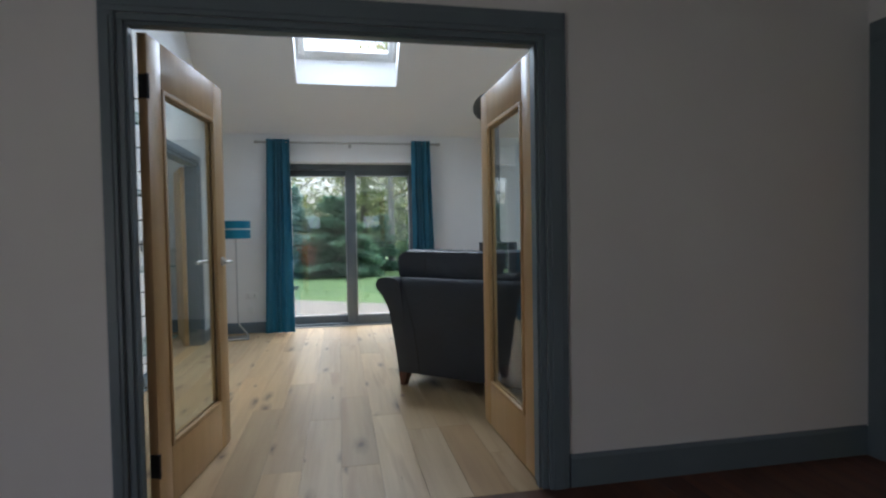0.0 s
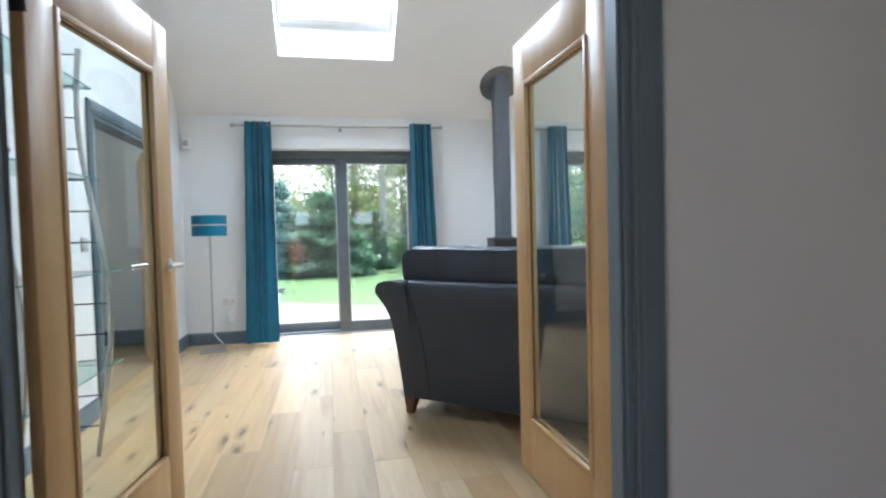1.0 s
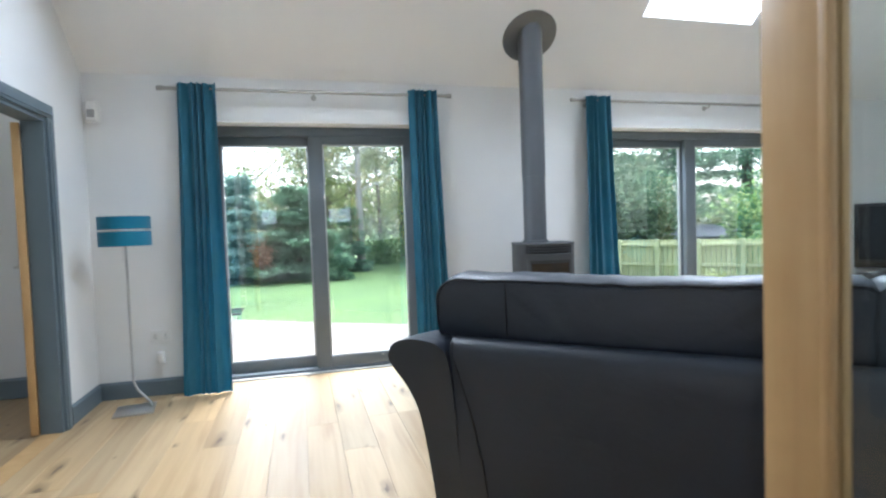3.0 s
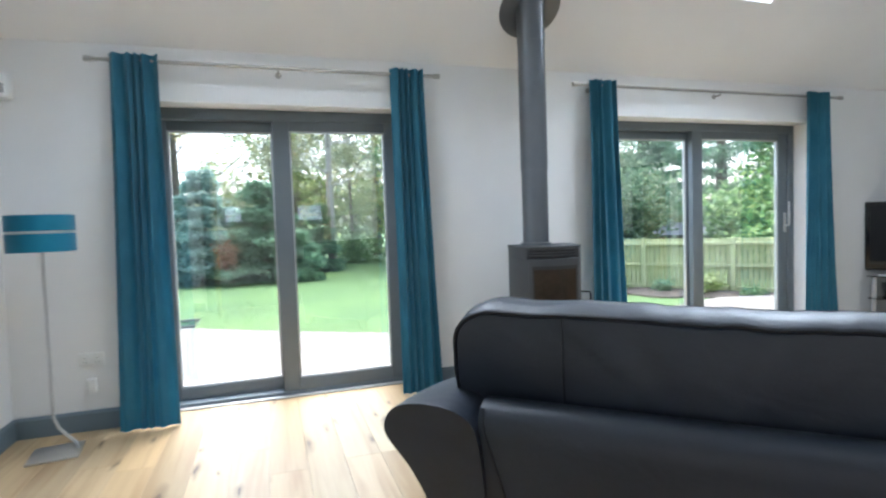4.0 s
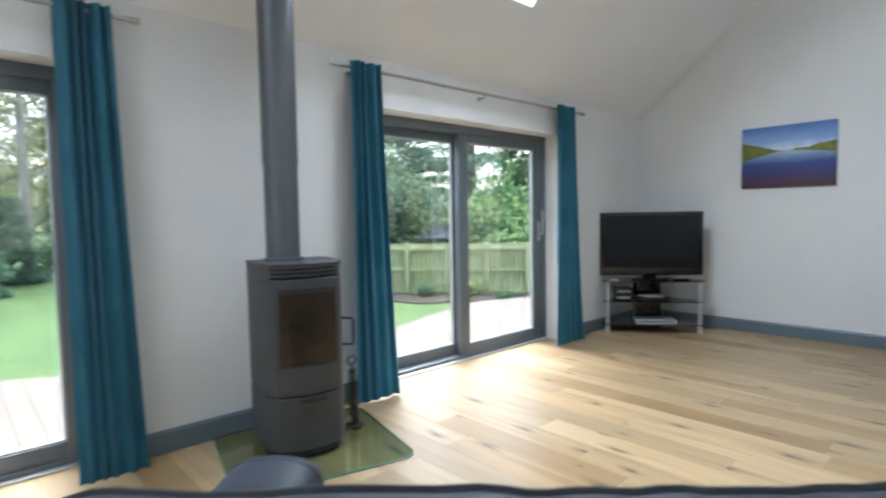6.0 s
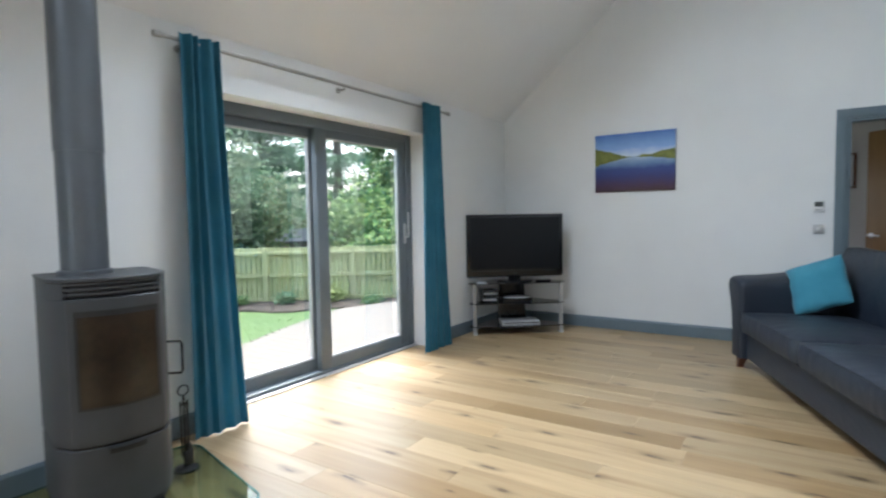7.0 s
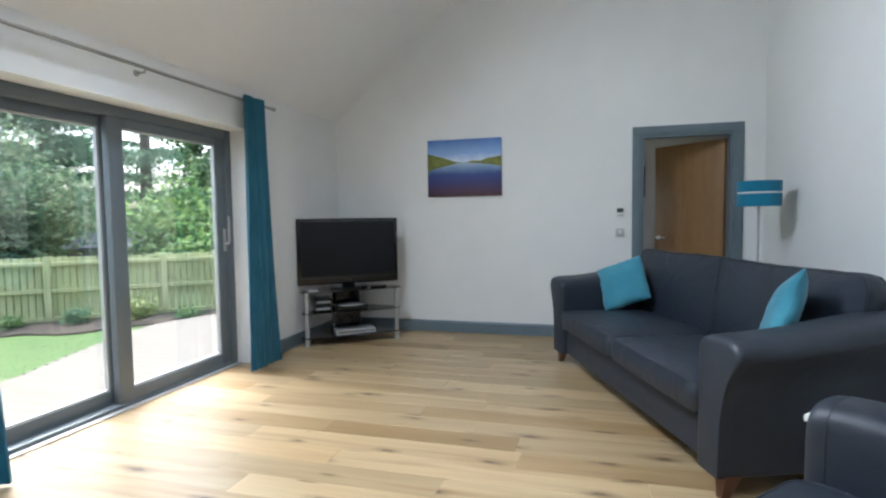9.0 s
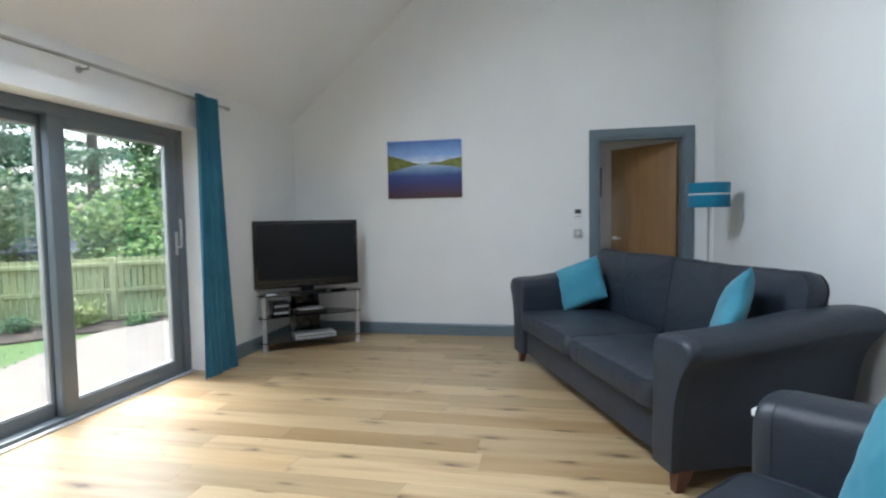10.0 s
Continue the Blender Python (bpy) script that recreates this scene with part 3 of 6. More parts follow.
skirting("baseboard_11", (WX, 6.22), (WX, 9.68), (1, 0), 0.16)
skirting("baseboard_12", (WX + 0.02, 9.70), (XL - 0.13, 9.70), (0, -1), 0.16)


# door linings and architraves
def architrave(name, wall, across, h, face, out, width=0.085, proud=0.02, label="grey-blue painted door surround", left=None):
    """Boards round an opening on one wall face: wall 'x' or 'y' names the axis that crosses the wall."""
    a, b = across
    bm = bmesh.new()

    def board(u0, u1, z0, z1):
        d0, d1 = sorted((face, face + out * proud))
        if wall == "y":
            box(bm, u0, u1, d0, d1, z0, z1, 0.004, 2)
        else:
            box(bm, d0, d1, u0, u1, z0, z1, 0.004, 2)
        e0, e1 = sorted((face + out * (proud - 0.002), face + out * (proud + 0.006)))
        if u1 - u0 < z1 - z0:
            s0, s1 = (u0 + 0.2 * (u1 - u0), u1 - 0.25 * (u1 - u0))
            t0, t1 = z0, z1 - 0.02
        else:
            s0, s1 = u0 + 0.02, u1 - 0.02
            t0, t1 = z0 + 0.2 * (z1 - z0), z1 - 0.25 * (z1 - z0)
        if wall == "y":
            box(bm, s0, s1, e0, e1, t0, t1, 0.003, 2)
        else:
            box(bm, e0, e1, s0, s1, t0, t1, 0.003, 2)
    left = left or width
    board(a - left, a, 0.0, h)
    board(b, b + width, 0.0, h)
    board(a - left, b + width, h, h + width)
    return structure(name, bm, M_TRIM, label, "door frame")


def lining(name, wall, across, h, d0, d1, stop=None):
    a, b = across
    t = 0.028
    bm = bmesh.new()

    def bx(u0, u1, e0, e1, z0, z1):
        if wall == "y":
            box(bm, u0, u1, e0, e1, z0, z1, 0.002, 1)
        else:
            box(bm, e0, e1, u0, u1, z0, z1, 0.002, 1)
    for s in (-1, 1):
        u = a if s < 0 else b
        bx(min(u, u - s * t), max(u, u - s * t), d0, d1, 0.0, h - t)
        if stop:
            v = u - s * t
            bx(min(v, v - s * 0.012), max(v, v - s * 0.012), stop[0], stop[1], 0.0, h - t - 0.012)
    bx(a, b, d0, d1, h - t, h)
    if stop:
        bx(a + t, b - t, stop[0], stop[1], h - t - 0.012, h - t)
    return structure(name, bm, M_TRIM, "grey-blue painted door lining", "door frame")


lining("trim_door_lining_1", "y", (OPEN_L, OPEN_R), OPEN_H, HALL_Y - 0.003, YB + 0.003, (HALL_Y + 0.01, HALL_Y + 0.05))
architrave("trim_door_1", "y", (OPEN_L, OPEN_R), OPEN_H, HALL_Y, -1, 0.10, left=0.056)
architrave("trim_door_2", "y", (OPEN_L, OPEN_R), OPEN_H, YB, 1, 0.085)
lining("trim_door_lining_2", "x", LDOOR[:2], LDOOR[2], XL - 0.123, XL + 0.003)
architrave("trim_door_3", "x", LDOOR[:2], LDOOR[2], XL, 1, 0.085)
lining("trim_door_lining_3", "x", RDOOR[:2], RDOOR[2], XR - 0.003, XR + 0.123)
architrave("trim_door_4", "x", RDOOR[:2], RDOOR[2], XR, -1, 0.085)
architrave("trim_door_5", "x", (HALL_Y - 1.05, HALL_Y - 0.13), 2.10, HX1, -1, 0.11)


# ---- sliding glass doors ----
def sliding_door(name, span, label, handle=True):
    """Outer frame in the wall opening, a fixed leaf outside on the left and a sliding leaf inside on the right."""
    x0, x1 = span
    y0 = FRAME_Y
    mid = 0.5 * (x0 + x1)
    root = thing(name, pose(0, 0, 0), label, "sliding door", kind="structure")
    bm = bmesh.new()
    f, dep = 0.08, 0.15
    box(bm, x0, x0 + f, y0, y0 + dep, 0.0, WIN_H, 0.004)
    box(bm, x1 - f, x1, y0, y0 + dep, 0.0, WIN_H, 0.004)
    box(bm, x0 + f, x1 - f, y0, y0 + dep, WIN_H - 0.075, WIN_H, 0.004)
    box(bm, x0 + f, x1 - f, y0, y0 + dep, -0.02, 0.035, 0.004)
    part("outer_frame", bm, M_FRAME, root)
    bm = bmesh.new()
    box(bm, x0 + 0.01, x1 - 0.01, y0 - 0.05, y0 - 0.002, 0.0, 0.012, 0.003)
    part("threshold", bm, M_SILVER, root, "silver metal threshold strip")
    for leaf_name, a, b, ya, yb in (("fixed_leaf", x0 + f - 0.01, mid + 0.055, y0 + 0.085, y0 + 0.14), ("sliding_leaf", mid - 0.06, x1 - f + 0.012, y0 + 0.012, y0 + 0.07)):
        za, zb = 0.028, WIN_H - 0.068
        s = 0.118
        bm = bmesh.new()
        box(bm, a, a + s, ya, yb, za, zb, 0.005)
        box(bm, b - s, b, ya, yb, za, zb, 0.005)
        box(bm, a + s, b - s, ya, yb, zb - 0.075, zb, 0.005)
        box(bm, a + s, b - s, ya, yb, za, za + 0.10, 0.005)
        leaf = part(leaf_name, bm, M_FRAME, root)
        bm = bmesh.new()
        ym = 0.5 * (ya + yb)
        for u0, u1, w0, w1 in ((a + s, a + s + 0.012, za + 0.1, zb - 0.075), (b - s - 0.012, b - s, za + 0.1, zb - 0.075),
                               (a + s + 0.012, b - s - 0.012, za + 0.1, za + 0.112), (a + s + 0.012, b - s - 0.012, zb - 0.087, zb - 0.075)):
            box(bm, u0, u1, ym - 0.018, ym + 0.018, w0, w1, 0.002, 1)
        part("glazing_bead", bm, M_SILVER, leaf, "pale glazing bead")
        bm = bmesh.new()
        box(bm, a + s, b - s, ym - 0.004, ym + 0.004, za + 0.1, zb - 0.075)
        pane = part("pane", bm, M_GLASS, leaf, "clear glass pane", False)
        pane.visible_shadow = False
    if not handle:
        return root
    bm = bmesh.new()
    hx = x1 - f - 0.035
    yh = y0 + 0.012
    box(bm, hx - 0.016, hx + 0.016, yh - 0.012, yh, 1.04, 1.24, 0.004)
    tube(bm, [(hx, yh - 0.01, 1.11), (hx, yh - 0.05, 1.11), (hx, yh - 0.055, 1.13), (hx, yh - 0.055, 1.33), (hx, yh - 0.05, 1.35)], 0.010)
    part("handle", bm, M_SILVER, root, "silver lever handle")
    return root


sliding_door("window_1", W1, "grey aluminium sliding door with two tall panes", False)
sliding_door("window_2", W2, "wide grey aluminium sliding door with two tall panes")


def rooflight(name, span, label):
    x0, x1 = span
    ym = 0.5 * (SKY_Y0 + SKY_Y1)
    tilt = math.degrees(math.atan(SLOPE))
    m = pose(0.5 * (x0 + x1), ym, ceil_z(ym) + 0.31, -tilt)
    root = thing(name, m, label, "rooflight", kind="structure")
    hw, hl = 0.5 * (x1 - x0), 0.5 * (SKY_Y0 - SKY_Y1) / math.cos(radians(tilt))
    for nm, w, z0, z1, inset in (("frame", 0.06, -0.02, 0.07, -0.03), ("sash", 0.06, -0.03, 0.05, 0.035)):
        bm = bmesh.new()
        a, b = hw - inset, hl - inset
        box(bm, -a, -a + w, -b, b, z0, z1, 0.004)
        box(bm, a - w, a, -b, b, z0, z1, 0.004)
        box(bm, -a + w, a - w, b - w, b, z0, z1, 0.004)
        box(bm, -a + w, a - w, -b, -b + w, z0, z1, 0.004)
        part(nm, bm, M_WHITEPLASTIC, root, "white painted rooflight frame")
    bm = bmesh.new()
    box(bm, -hw + 0.08, hw - 0.08, -hl + 0.08, hl - 0.08, 0.005, 0.012)
    part("pane", bm, M_GLASS, root, "clear glass pane", False).visible_shadow = False
    return root


rooflight("window_3", SKY1, "white-framed rooflight in the sloping ceiling")
rooflight("window_4", SKY2, "white-framed rooflight in the sloping ceiling")

# two small hall windows, mirrored in the sliding doors
for nm, xa, xb in (("window_5", -0.73, -0.35), ("window_6", 0.88, 1.46)):
    root = thing(nm, pose(0, HY0 - 0.06, 0), "small white-framed hall window", "window", kind="structure")
    bm = bmesh.new()
    box(bm, xa, xa + 0.03, -0.04, 0.04, 1.41, 1.79, 0.004)
    box(bm, xb - 0.03, xb, -0.04, 0.04, 1.41, 1.79, 0.004)
    box(bm, xa + 0.03, xb - 0.03, -0.04, 0.04, 1.41, 1.44, 0.004)
    box(bm, xa + 0.03, xb - 0.03, -0.04, 0.04, 1.76, 1.79, 0.004)
    part("window_frame", bm, M_WHITEPLASTIC, root)
    bm = bmesh.new()
    box(bm, xa + 0.03, xb - 0.03, -0.004, 0.004, 1.44, 1.76)
    part("pane", bm, M_HALLGLASS, root, "", False).visible_shadow = False


# ---- doors ----
def glazed_leaf(name, hinge, angle, width, side, label, lever=True):
    """Oak leaf with one tall pane. Local x runs from the hinge to the free edge, the leaf lies on local y from 0 to side * 0.044."""
    h, t = 2.02, 0.038
    root = thing(name, pose(hinge[0], hinge[1], 0.008, 0, 0, angle), label, "door", "double doors")
    y0, y1 = sorted((0.0, side * t))
    ym = 0.5 * (y0 + y1)
    sa, sb, za, zb = 0.125, 0.125, 0.255, h - 0.20
    for nm, a, b, c, d in (("stile", 0, sa, 0, h), ("stile", width - sb, width, 0, h), ("rail", sa, width - sb, 0, za), ("rail", sa, width - sb, zb, h)):
        bm = bmesh.new()
        box(bm, a, b, y0, y1, c, d, 0.003)
        part(nm, bm, M_OAKDOOR, root)
    bm = bmesh.new()
    g = 0.022
    for s0, s1 in ((y0 - 0.006, ym - 0.004), (ym + 0.004, y1 + 0.006)):
        box(bm, sa, sa + g, s0, s1, za, zb, 0.004)
        box(bm, width - sb - g, width - sb, s0, s1, za, zb, 0.004)
        box(bm, sa + g, width - sb - g, s0, s1, za, za + g, 0.004)
        box(bm, sa + g, width - sb - g, s0, s1, zb - g, zb, 0.004)
    part("glazing_bead", bm, M_OAKDOOR, root)
    bm = bmesh.new()
    box(bm, sa + 0.01, width - sb - 0.01, ym - 0.003, ym + 0.003, za + 0.01, zb - 0.01)
    part("pane", bm, M_DOORGLASS, root, "clear glass pane", False).visible_shadow = False
    for z in (0.22, 1.80):
        bm = bmesh.new()
        tube(bm, [(-0.006, y0 - 0.004, z - 0.05), (-0.006, y0 - 0.004, z + 0.05)], 0.008, 8)
        box(bm, -0.004, 0.0, y0 + 0.002, y1 - 0.004, z - 0.05, z + 0.05)
        part("hinge", bm, M_STOVEDARK, root, "dark metal butt hinge")
    for s, y in ((-1, y0), (1, y1)) if lever else ():
        bm = bmesh.new()
        x = width - 0.06
        rose = [ring((x, y + s * d, 1.04), (0, 1, 0), r, 18) for d, r in ((0.0, 0.026), (0.007, 0.026), (0.009, 0.02), (0.012, 0.010))]
        loft(bm, rose)
        tube(bm, [(x, y + s * 0.01, 1.04), (x, y + s * 0.045, 1.04), (x - 0.012, y + s * 0.054, 1.04), (x - 0.05, y + s * 0.056, 1.04), (x - 0.12, y + s * 0.056, 1.038)], 0.0095, 10)
        part("handle", bm, M_STEEL, root, "brushed steel lever handle")
    return root


glazed_leaf("door_leaf", (-0.582, 4.80), 82.0, 0.86, 1, "oak door leaf with a tall glass pane, standing open")
glazed_leaf("door_leaf", (1.072, 4.80), 90.5, 0.86, -1, "oak door leaf with a tall glass pane, standing open", False)


def flush_leaf(name, hinge, angle, width, height, label, handle=True, mat=None):
    root = thing(name, pose(hinge[0], hinge[1], 0.008, 0, 0, angle), label, "door")
    bm = bmesh.new()
    box(bm, 0, width, -0.022, 0.022, 0, height, 0.003)
    part("panel", bm, mat or M_OAKDOOR, root)
    for s in (-1, 1):
        if not handle:
            break
        bm = bmesh.new()
        x = width - 0.06
        loft(bm, [ring((x, s * (0.022 + d), 1.04), (0, 1, 0), r, 18) for d, r in ((0.0, 0.026), (0.007, 0.026), (0.012, 0.010))])
        tube(bm, [(x, s * 0.03, 1.04), (x, s * 0.068, 1.04), (x - 0.02, s * 0.076, 1.04), (x - 0.12, s * 0.076, 1.038)], 0.0095, 10)
        part("handle", bm, M_STEEL, root, "brushed steel lever handle")
    return root


flush_leaf("door_leaf", (XR + 0.15, RDOOR[0] + 0.045), 45, 0.84, 2.06, "plain brown oak door half open into the lobby, its colour darkened for shade", mat=M_SHADEDOAK)
flush_leaf("door_leaf", (XL - 0.14, LDOOR[1] - 0.055), 110.5, 0.72, 1.95, "plain oak door standing wide open in the side room")
flush_leaf("door_leaf", (HX1 + 0.06, HALL_Y - 0.16), -90, 0.86, 2.07, "plain oak door, closed")


# ---- curtains and rods ----
def curtain(x0, x1, y, label, b0=None, b1=None, folds=6, seed=1):
    """Eyelet curtain in even folds between x0 and x1, falling from the rod to the floor; b0, b1 its width at the hem."""
    b0, b1 = x0 if b0 is None else b0, x1 if b1 is None else b1
    root = thing("curtain", pose(0, y, 0), label, "curtain", "curtains at the glass doors")
    zt, zb, n, rows = 2.38, 0.012, folds * 16, 22
    rings = []
    for k in range(rows + 1):
        s = k / rows
        z = zt + (zb - zt) * s
        front, back = [], []
        spread = s ** 1.3
        for i in range(n + 1):
            u = i / n
            wob = 0.01 * s * math.sin(7 * u + seed)
            x = (x0 + (b0 - x0) * spread) * (1 - u) + (x1 + (b1 - x1) * spread) * u + 0.35 * wob
            warp = u + 0.05 * math.sin(2 * math.pi * 1.6 * u + seed) + 0.012 * s * math.sin(11 * u + 2 * seed)
            ph = 2 * math.pi * folds * warp
            amp = 0.023 - 0.009 * smooth_step(0.3, 1.0, s)
            yy = amp * math.sin(ph) + 0.006 * s * math.sin(2 * ph + seed) + 0.006 * math.sin(4 * s + 9 * u + seed) - 0.032 - 0.045 * s
            front.append((x, yy - 0.0022, z))
            back.append((x, yy + 0.0022, z))
        rings.append(front + back[::-1])
    bm = bmesh.new()
    loft(bm, rings)
    part("drape", bm, M_CURTAIN, root)
    return root


ROD_Y, ROD_Z = 9.283, 2.345
curtain(-0.675, -0.395, ROD_Y, "teal eyelet curtain drawn back, hanging to the floor", -0.73, -0.38, 5, 1)
curtain(1.105, 1.345, ROD_Y, "teal eyelet curtain drawn back, hanging to the floor", 1.10, 1.41, 5, 2)
curtain(2.76, 3.01, ROD_Y, "teal eyelet curtain drawn back, beside the stove", 2.725, 3.09, 4, 3)
curtain(5.135, 5.425, ROD_Y, "teal eyelet curtain drawn back, beside the television", 5.055, 5.525, 6, 4)


def rod(x0, x1):
    root = thing("curtain_rod", pose(0, ROD_Y, ROD_Z), "brushed steel curtain rod on the wall", "curtain rod", "curtain rods")
    bm = bmesh.new()
    tube(bm, [(x0, 0, 0), (x1, 0, 0)], 0.0125, 14)
    part("pole", bm, M_ROD, root)
    for x, s in ((x0, -1), (x1, 1)):
        bm = bmesh.new()
        tube(bm, [(x - s * 0.03, 0, 0), (x + s * 0.015, 0, 0)], 0.018, 14)
        part("finial", bm, M_ROD, root, "steel end cap")
    for x in (x0 + 0.17, 0.5 * (x0 + x1), x1 - 0.17):
        bm = bmesh.new()
        tube(bm, [(x, YW - ROD_Y - 0.003, -0.03), (x, 0.0, -0.03), (x, 0, -0.008)], 0.007, 8)
        loft(bm, [ring((x, YW - ROD_Y - d, -0.03), (0, 1, 0), 0.022, 16) for d in (0.001, 0.008)])
        part("bracket", bm, M_ROD, root)


rod(-0.80, 1.47)
rod(2.64, 5.63)


# ---- sofas ----
BACK_Y = [(0.105, -0.43), (0.3, -0.46), (0.6, -0.490), (0.74, -0.516), (0.79, -0.525)]


def sofa(m, label, back_h=0.585, reach=0.0, arm_w=0.225, lift=0.0):
    W, base = 2.72, 0.105
    hw, inner = W / 2, W / 2 - arm_w
    root = thing("sofa", m, label, "sofa", "leather sofas")
    # arms: flared sections from back to front, higher at the back
    for s in (-1, 1):
        rings = []
        for u in [k / 20 for k in range(19)] + [0.94, 0.96, 0.975, 0.986, 0.994, 1.0]:
            y = -0.5 + 1.07 * u
            h = 0.855 - (0.125 - lift) * smooth_step(0.0, 0.85, u) + 0.01 * math.sin(3.1 * u)
            if u > 0.9:
                h -= 0.012 * ((u - 0.9) / 0.1) ** 2
            pull = smooth_step(0.35, 0.0, u)
            top = [(0.010, h - 0.085), (0.011, h - 0.055), (-0.006, h - 0.022), (-0.045, h - 0.004), (-0.10, h), (-0.16 - 0.6 * (arm_w - 0.225), h - 0.006), (0.025 - arm_w, h - 0.025), (0.003 - arm_w, h - 0.06)]
            prof = [(-0.128, base), (-0.125, 0.25), (-0.113, 0.40), (-0.090, h - 0.26), (-0.053, h - 0.17), (-0.012, h - 0.115)] + top + [(-arm_w, h - 0.16), (-arm_w, 0.42), (-arm_w, base)]
            prof = cut_corners(prof, 2)
            e = max(0.0, (u - 0.965) / 0.035)
            inset = 0.022 * (1 - math.sqrt(max(0.0, 1 - e * e)))
            f, fz_ = 1 - inset / 0.11, 1 - inset / 0.7
            rings.append([(s * (hw - 0.115 + (dx + 0.115) * f), y + pull * (0.5 + along(BACK_Y, z)), base + (z - base) * fz_) for dx, z in prof])
        bm = bmesh.new()
        loft(bm, rings)
        arm = part("arm", bm, M_LEATHER, root)
        bm = bmesh.new()
        pts = [(x, y, z) for x, y, z in rings[-6][2:-2]]
        tube(bm, pts, 0.002, 6)
        part("piping", bm, M_LEATHER, arm)
    # back frame
    prof = [(-0.43, base), (-0.46, 0.3), (-0.488, 0.6), (-0.502, 0.74), (-0.506, 0.79), (-0.503, 0.822), (-0.493, 0.842), (-0.478, 0.853), (-0.458, 0.858), (-0.436, 0.857), (-0.41, 0.85), (-0.385, 0.832), (-0.368, 0.80), (-0.33, 0.5), (-0.30, base)]
    rings = []
    for k in range(25):
        x = -inner - 0.01 + (2 * inner + 0.02) * k / 24
        sag = 0.006 * math.sin(math.pi * k / 24)
        rings.append([(x, y, z - (sag if z > 0.7 else 0)) for y, z in prof])
    bm = bmesh.new()
    loft(bm, rings)
    back = part("back_frame", bm, M_LEATHER, root)
    for s in (-1, 1):
        bm = bmesh.new()
        tube(bm, [(s * (inner - 0.10), -0.431, base + 0.01), (s * (inner - 0.098), -0.461, 0.3), (s * (inner - 0.085), -0.475, 0.45), (s * (inner - 0.058), -0.489, 0.6), (s * (inner - 0.025), -0.502, 0.73), (s * (inner - 0.004), -0.507, 0.80), (s * (inner + 0.002), -0.49, 0.848)], 0.004, 6)
        part("piping", bm, M_PIPING, back, "dark piped seam")
    # front panel and seat deck
    bm = bmesh.new()
    box(bm, -inner, inner, 0.45, 0.510, base, 0.318, 0.014, 3)
    part("front_panel", bm, M_LEATHER, root)
    bm = bmesh.new()
    box(bm, -inner, inner, -0.30, 0.45, 0.16, 0.30, 0.01)
    part("seat_deck", bm, M_PIPING, root)
    cw = inner
    for i, s in enumerate((-1, 1)):
        bm = bmesh.new()
        mm = pose(s * 0.5 * cw, 0.145, 0.408, 1.0)
        rings, seam_a, seam_b = cushion_rings(cw - 0.03, 0.85, 0.150, 0.075, 3 + 5 * i, 0.036, 0, 0.0)
        loft(bm, [[mm @ p for p in r] for r in rings])
        seat = part("seat_cushion", bm, M_LEATHER, root)
        for seam in (seam_a, seam_b):
            bm = bmesh.new()
            tube(bm, [mm @ p for p in seam], 0.004, 6, loop=True)
            part("piping", bm, M_PIPING if seam is seam_a else M_LEATHER, seat)
        bm = bmesh.new()
        mm = pose(s * (0.5 * (cw + reach) + 0.04), -0.30, 0.762 - (0.585 - back_h) / 2, 99)
        rings, seam_a, seam_b = cushion_rings(cw + 0.076 + reach, back_h, 0.124, 0.085, 9 + 4 * i, inner=-s, slouch=0.5)
        loft(bm, [[mm @ p for p in r] for r in rings])
        cush = part("back_cushion", bm, M_LEATHER, root)
        for seam in (seam_a, seam_b):
            bm = bmesh.new()
            tube(bm, [mm @ p for p in seam], 0.0052, 6, loop=True)
            part("piping", bm, M_PIPING, cush, "dark piped seam")
        # upright stitched seam near the outer end of the cushion's rear face
        bm = bmesh.new()
        sx_, hh = s * 0.357, 0.5 * back_h
        swell = [(0.0, 1.0), (0.3, 0.92), (0.55, 0.78), (0.75, 0.55), (0.88, 0.30), (0.96, 0.10), (1.0, 0.0)]
        line = []
        for k in range(25):
            v = -1 + 2 * k / 24
            near = max(abs(sx_) / (0.5 * (cw + 0.076 + reach)), abs(v))
            line.append(mm @ Vector((sx_, 0.99 * v * hh, 0.062 + 0.03 * along(swell, near) - 0.0005)))
        tube(bm, line, 0.0026, 6)
        part("stitching", bm, M_PIPING, cush, "dark stitched seam")
    for sx in (-1, 1):
        for y in (-0.38, 0.49):
            bm = bmesh.new()
            x = sx * (hw - 0.16)
            lean = 0.02 if y > 0 else -0.02
            loft(bm, [[(x + a * r, y + lean * q + b * r, z) for a, b in ((-1, -1), (1, -1), (1, 1), (-1, 1))] for z, r, q in ((0.0, 0.022, 1.2), (0.04, 0.027, 0.8), (0.08, 0.036, 0.3), (0.115, 0.040, 0.0))])
            part("leg", bm, M_LEG, root, "reddish dark wooden foot")
    return root


SOFA1_A = -42.3
u1 = Vector((math.cos(radians(SOFA1_A)), math.sin(radians(SOFA1_A)), 0))
n1 = Vector((-u1.y, u1.x, 0))
S1 = Vector((0.675, 6.61, 0)) + u1 * 1.2 + n1 * 0.38
sofa(pose(S1.x, S1.y, 0, 0, 0, SOFA1_A), "slate-blue leather sofa seen from behind, facing the stove", reach=0.028)
SOFA2_A = 21.4
u2 = Vector((math.cos(radians(SOFA2_A)), math.sin(radians(SOFA2_A)), 0))
n2 = Vector((-u2.y, u2.x, 0))
S2 = Vector((4.955, 6.21, 0)) - n2 * 0.453
sofa(pose(S2.x, S2.y, 0, 0, 0, SOFA2_A) @ Matrix.Diagonal((1, 0.935, 1, 1)), "slate-blue leather sofa with two turquoise cushions, along the wall", 0.535, 0.035, 0.31, 0.034)


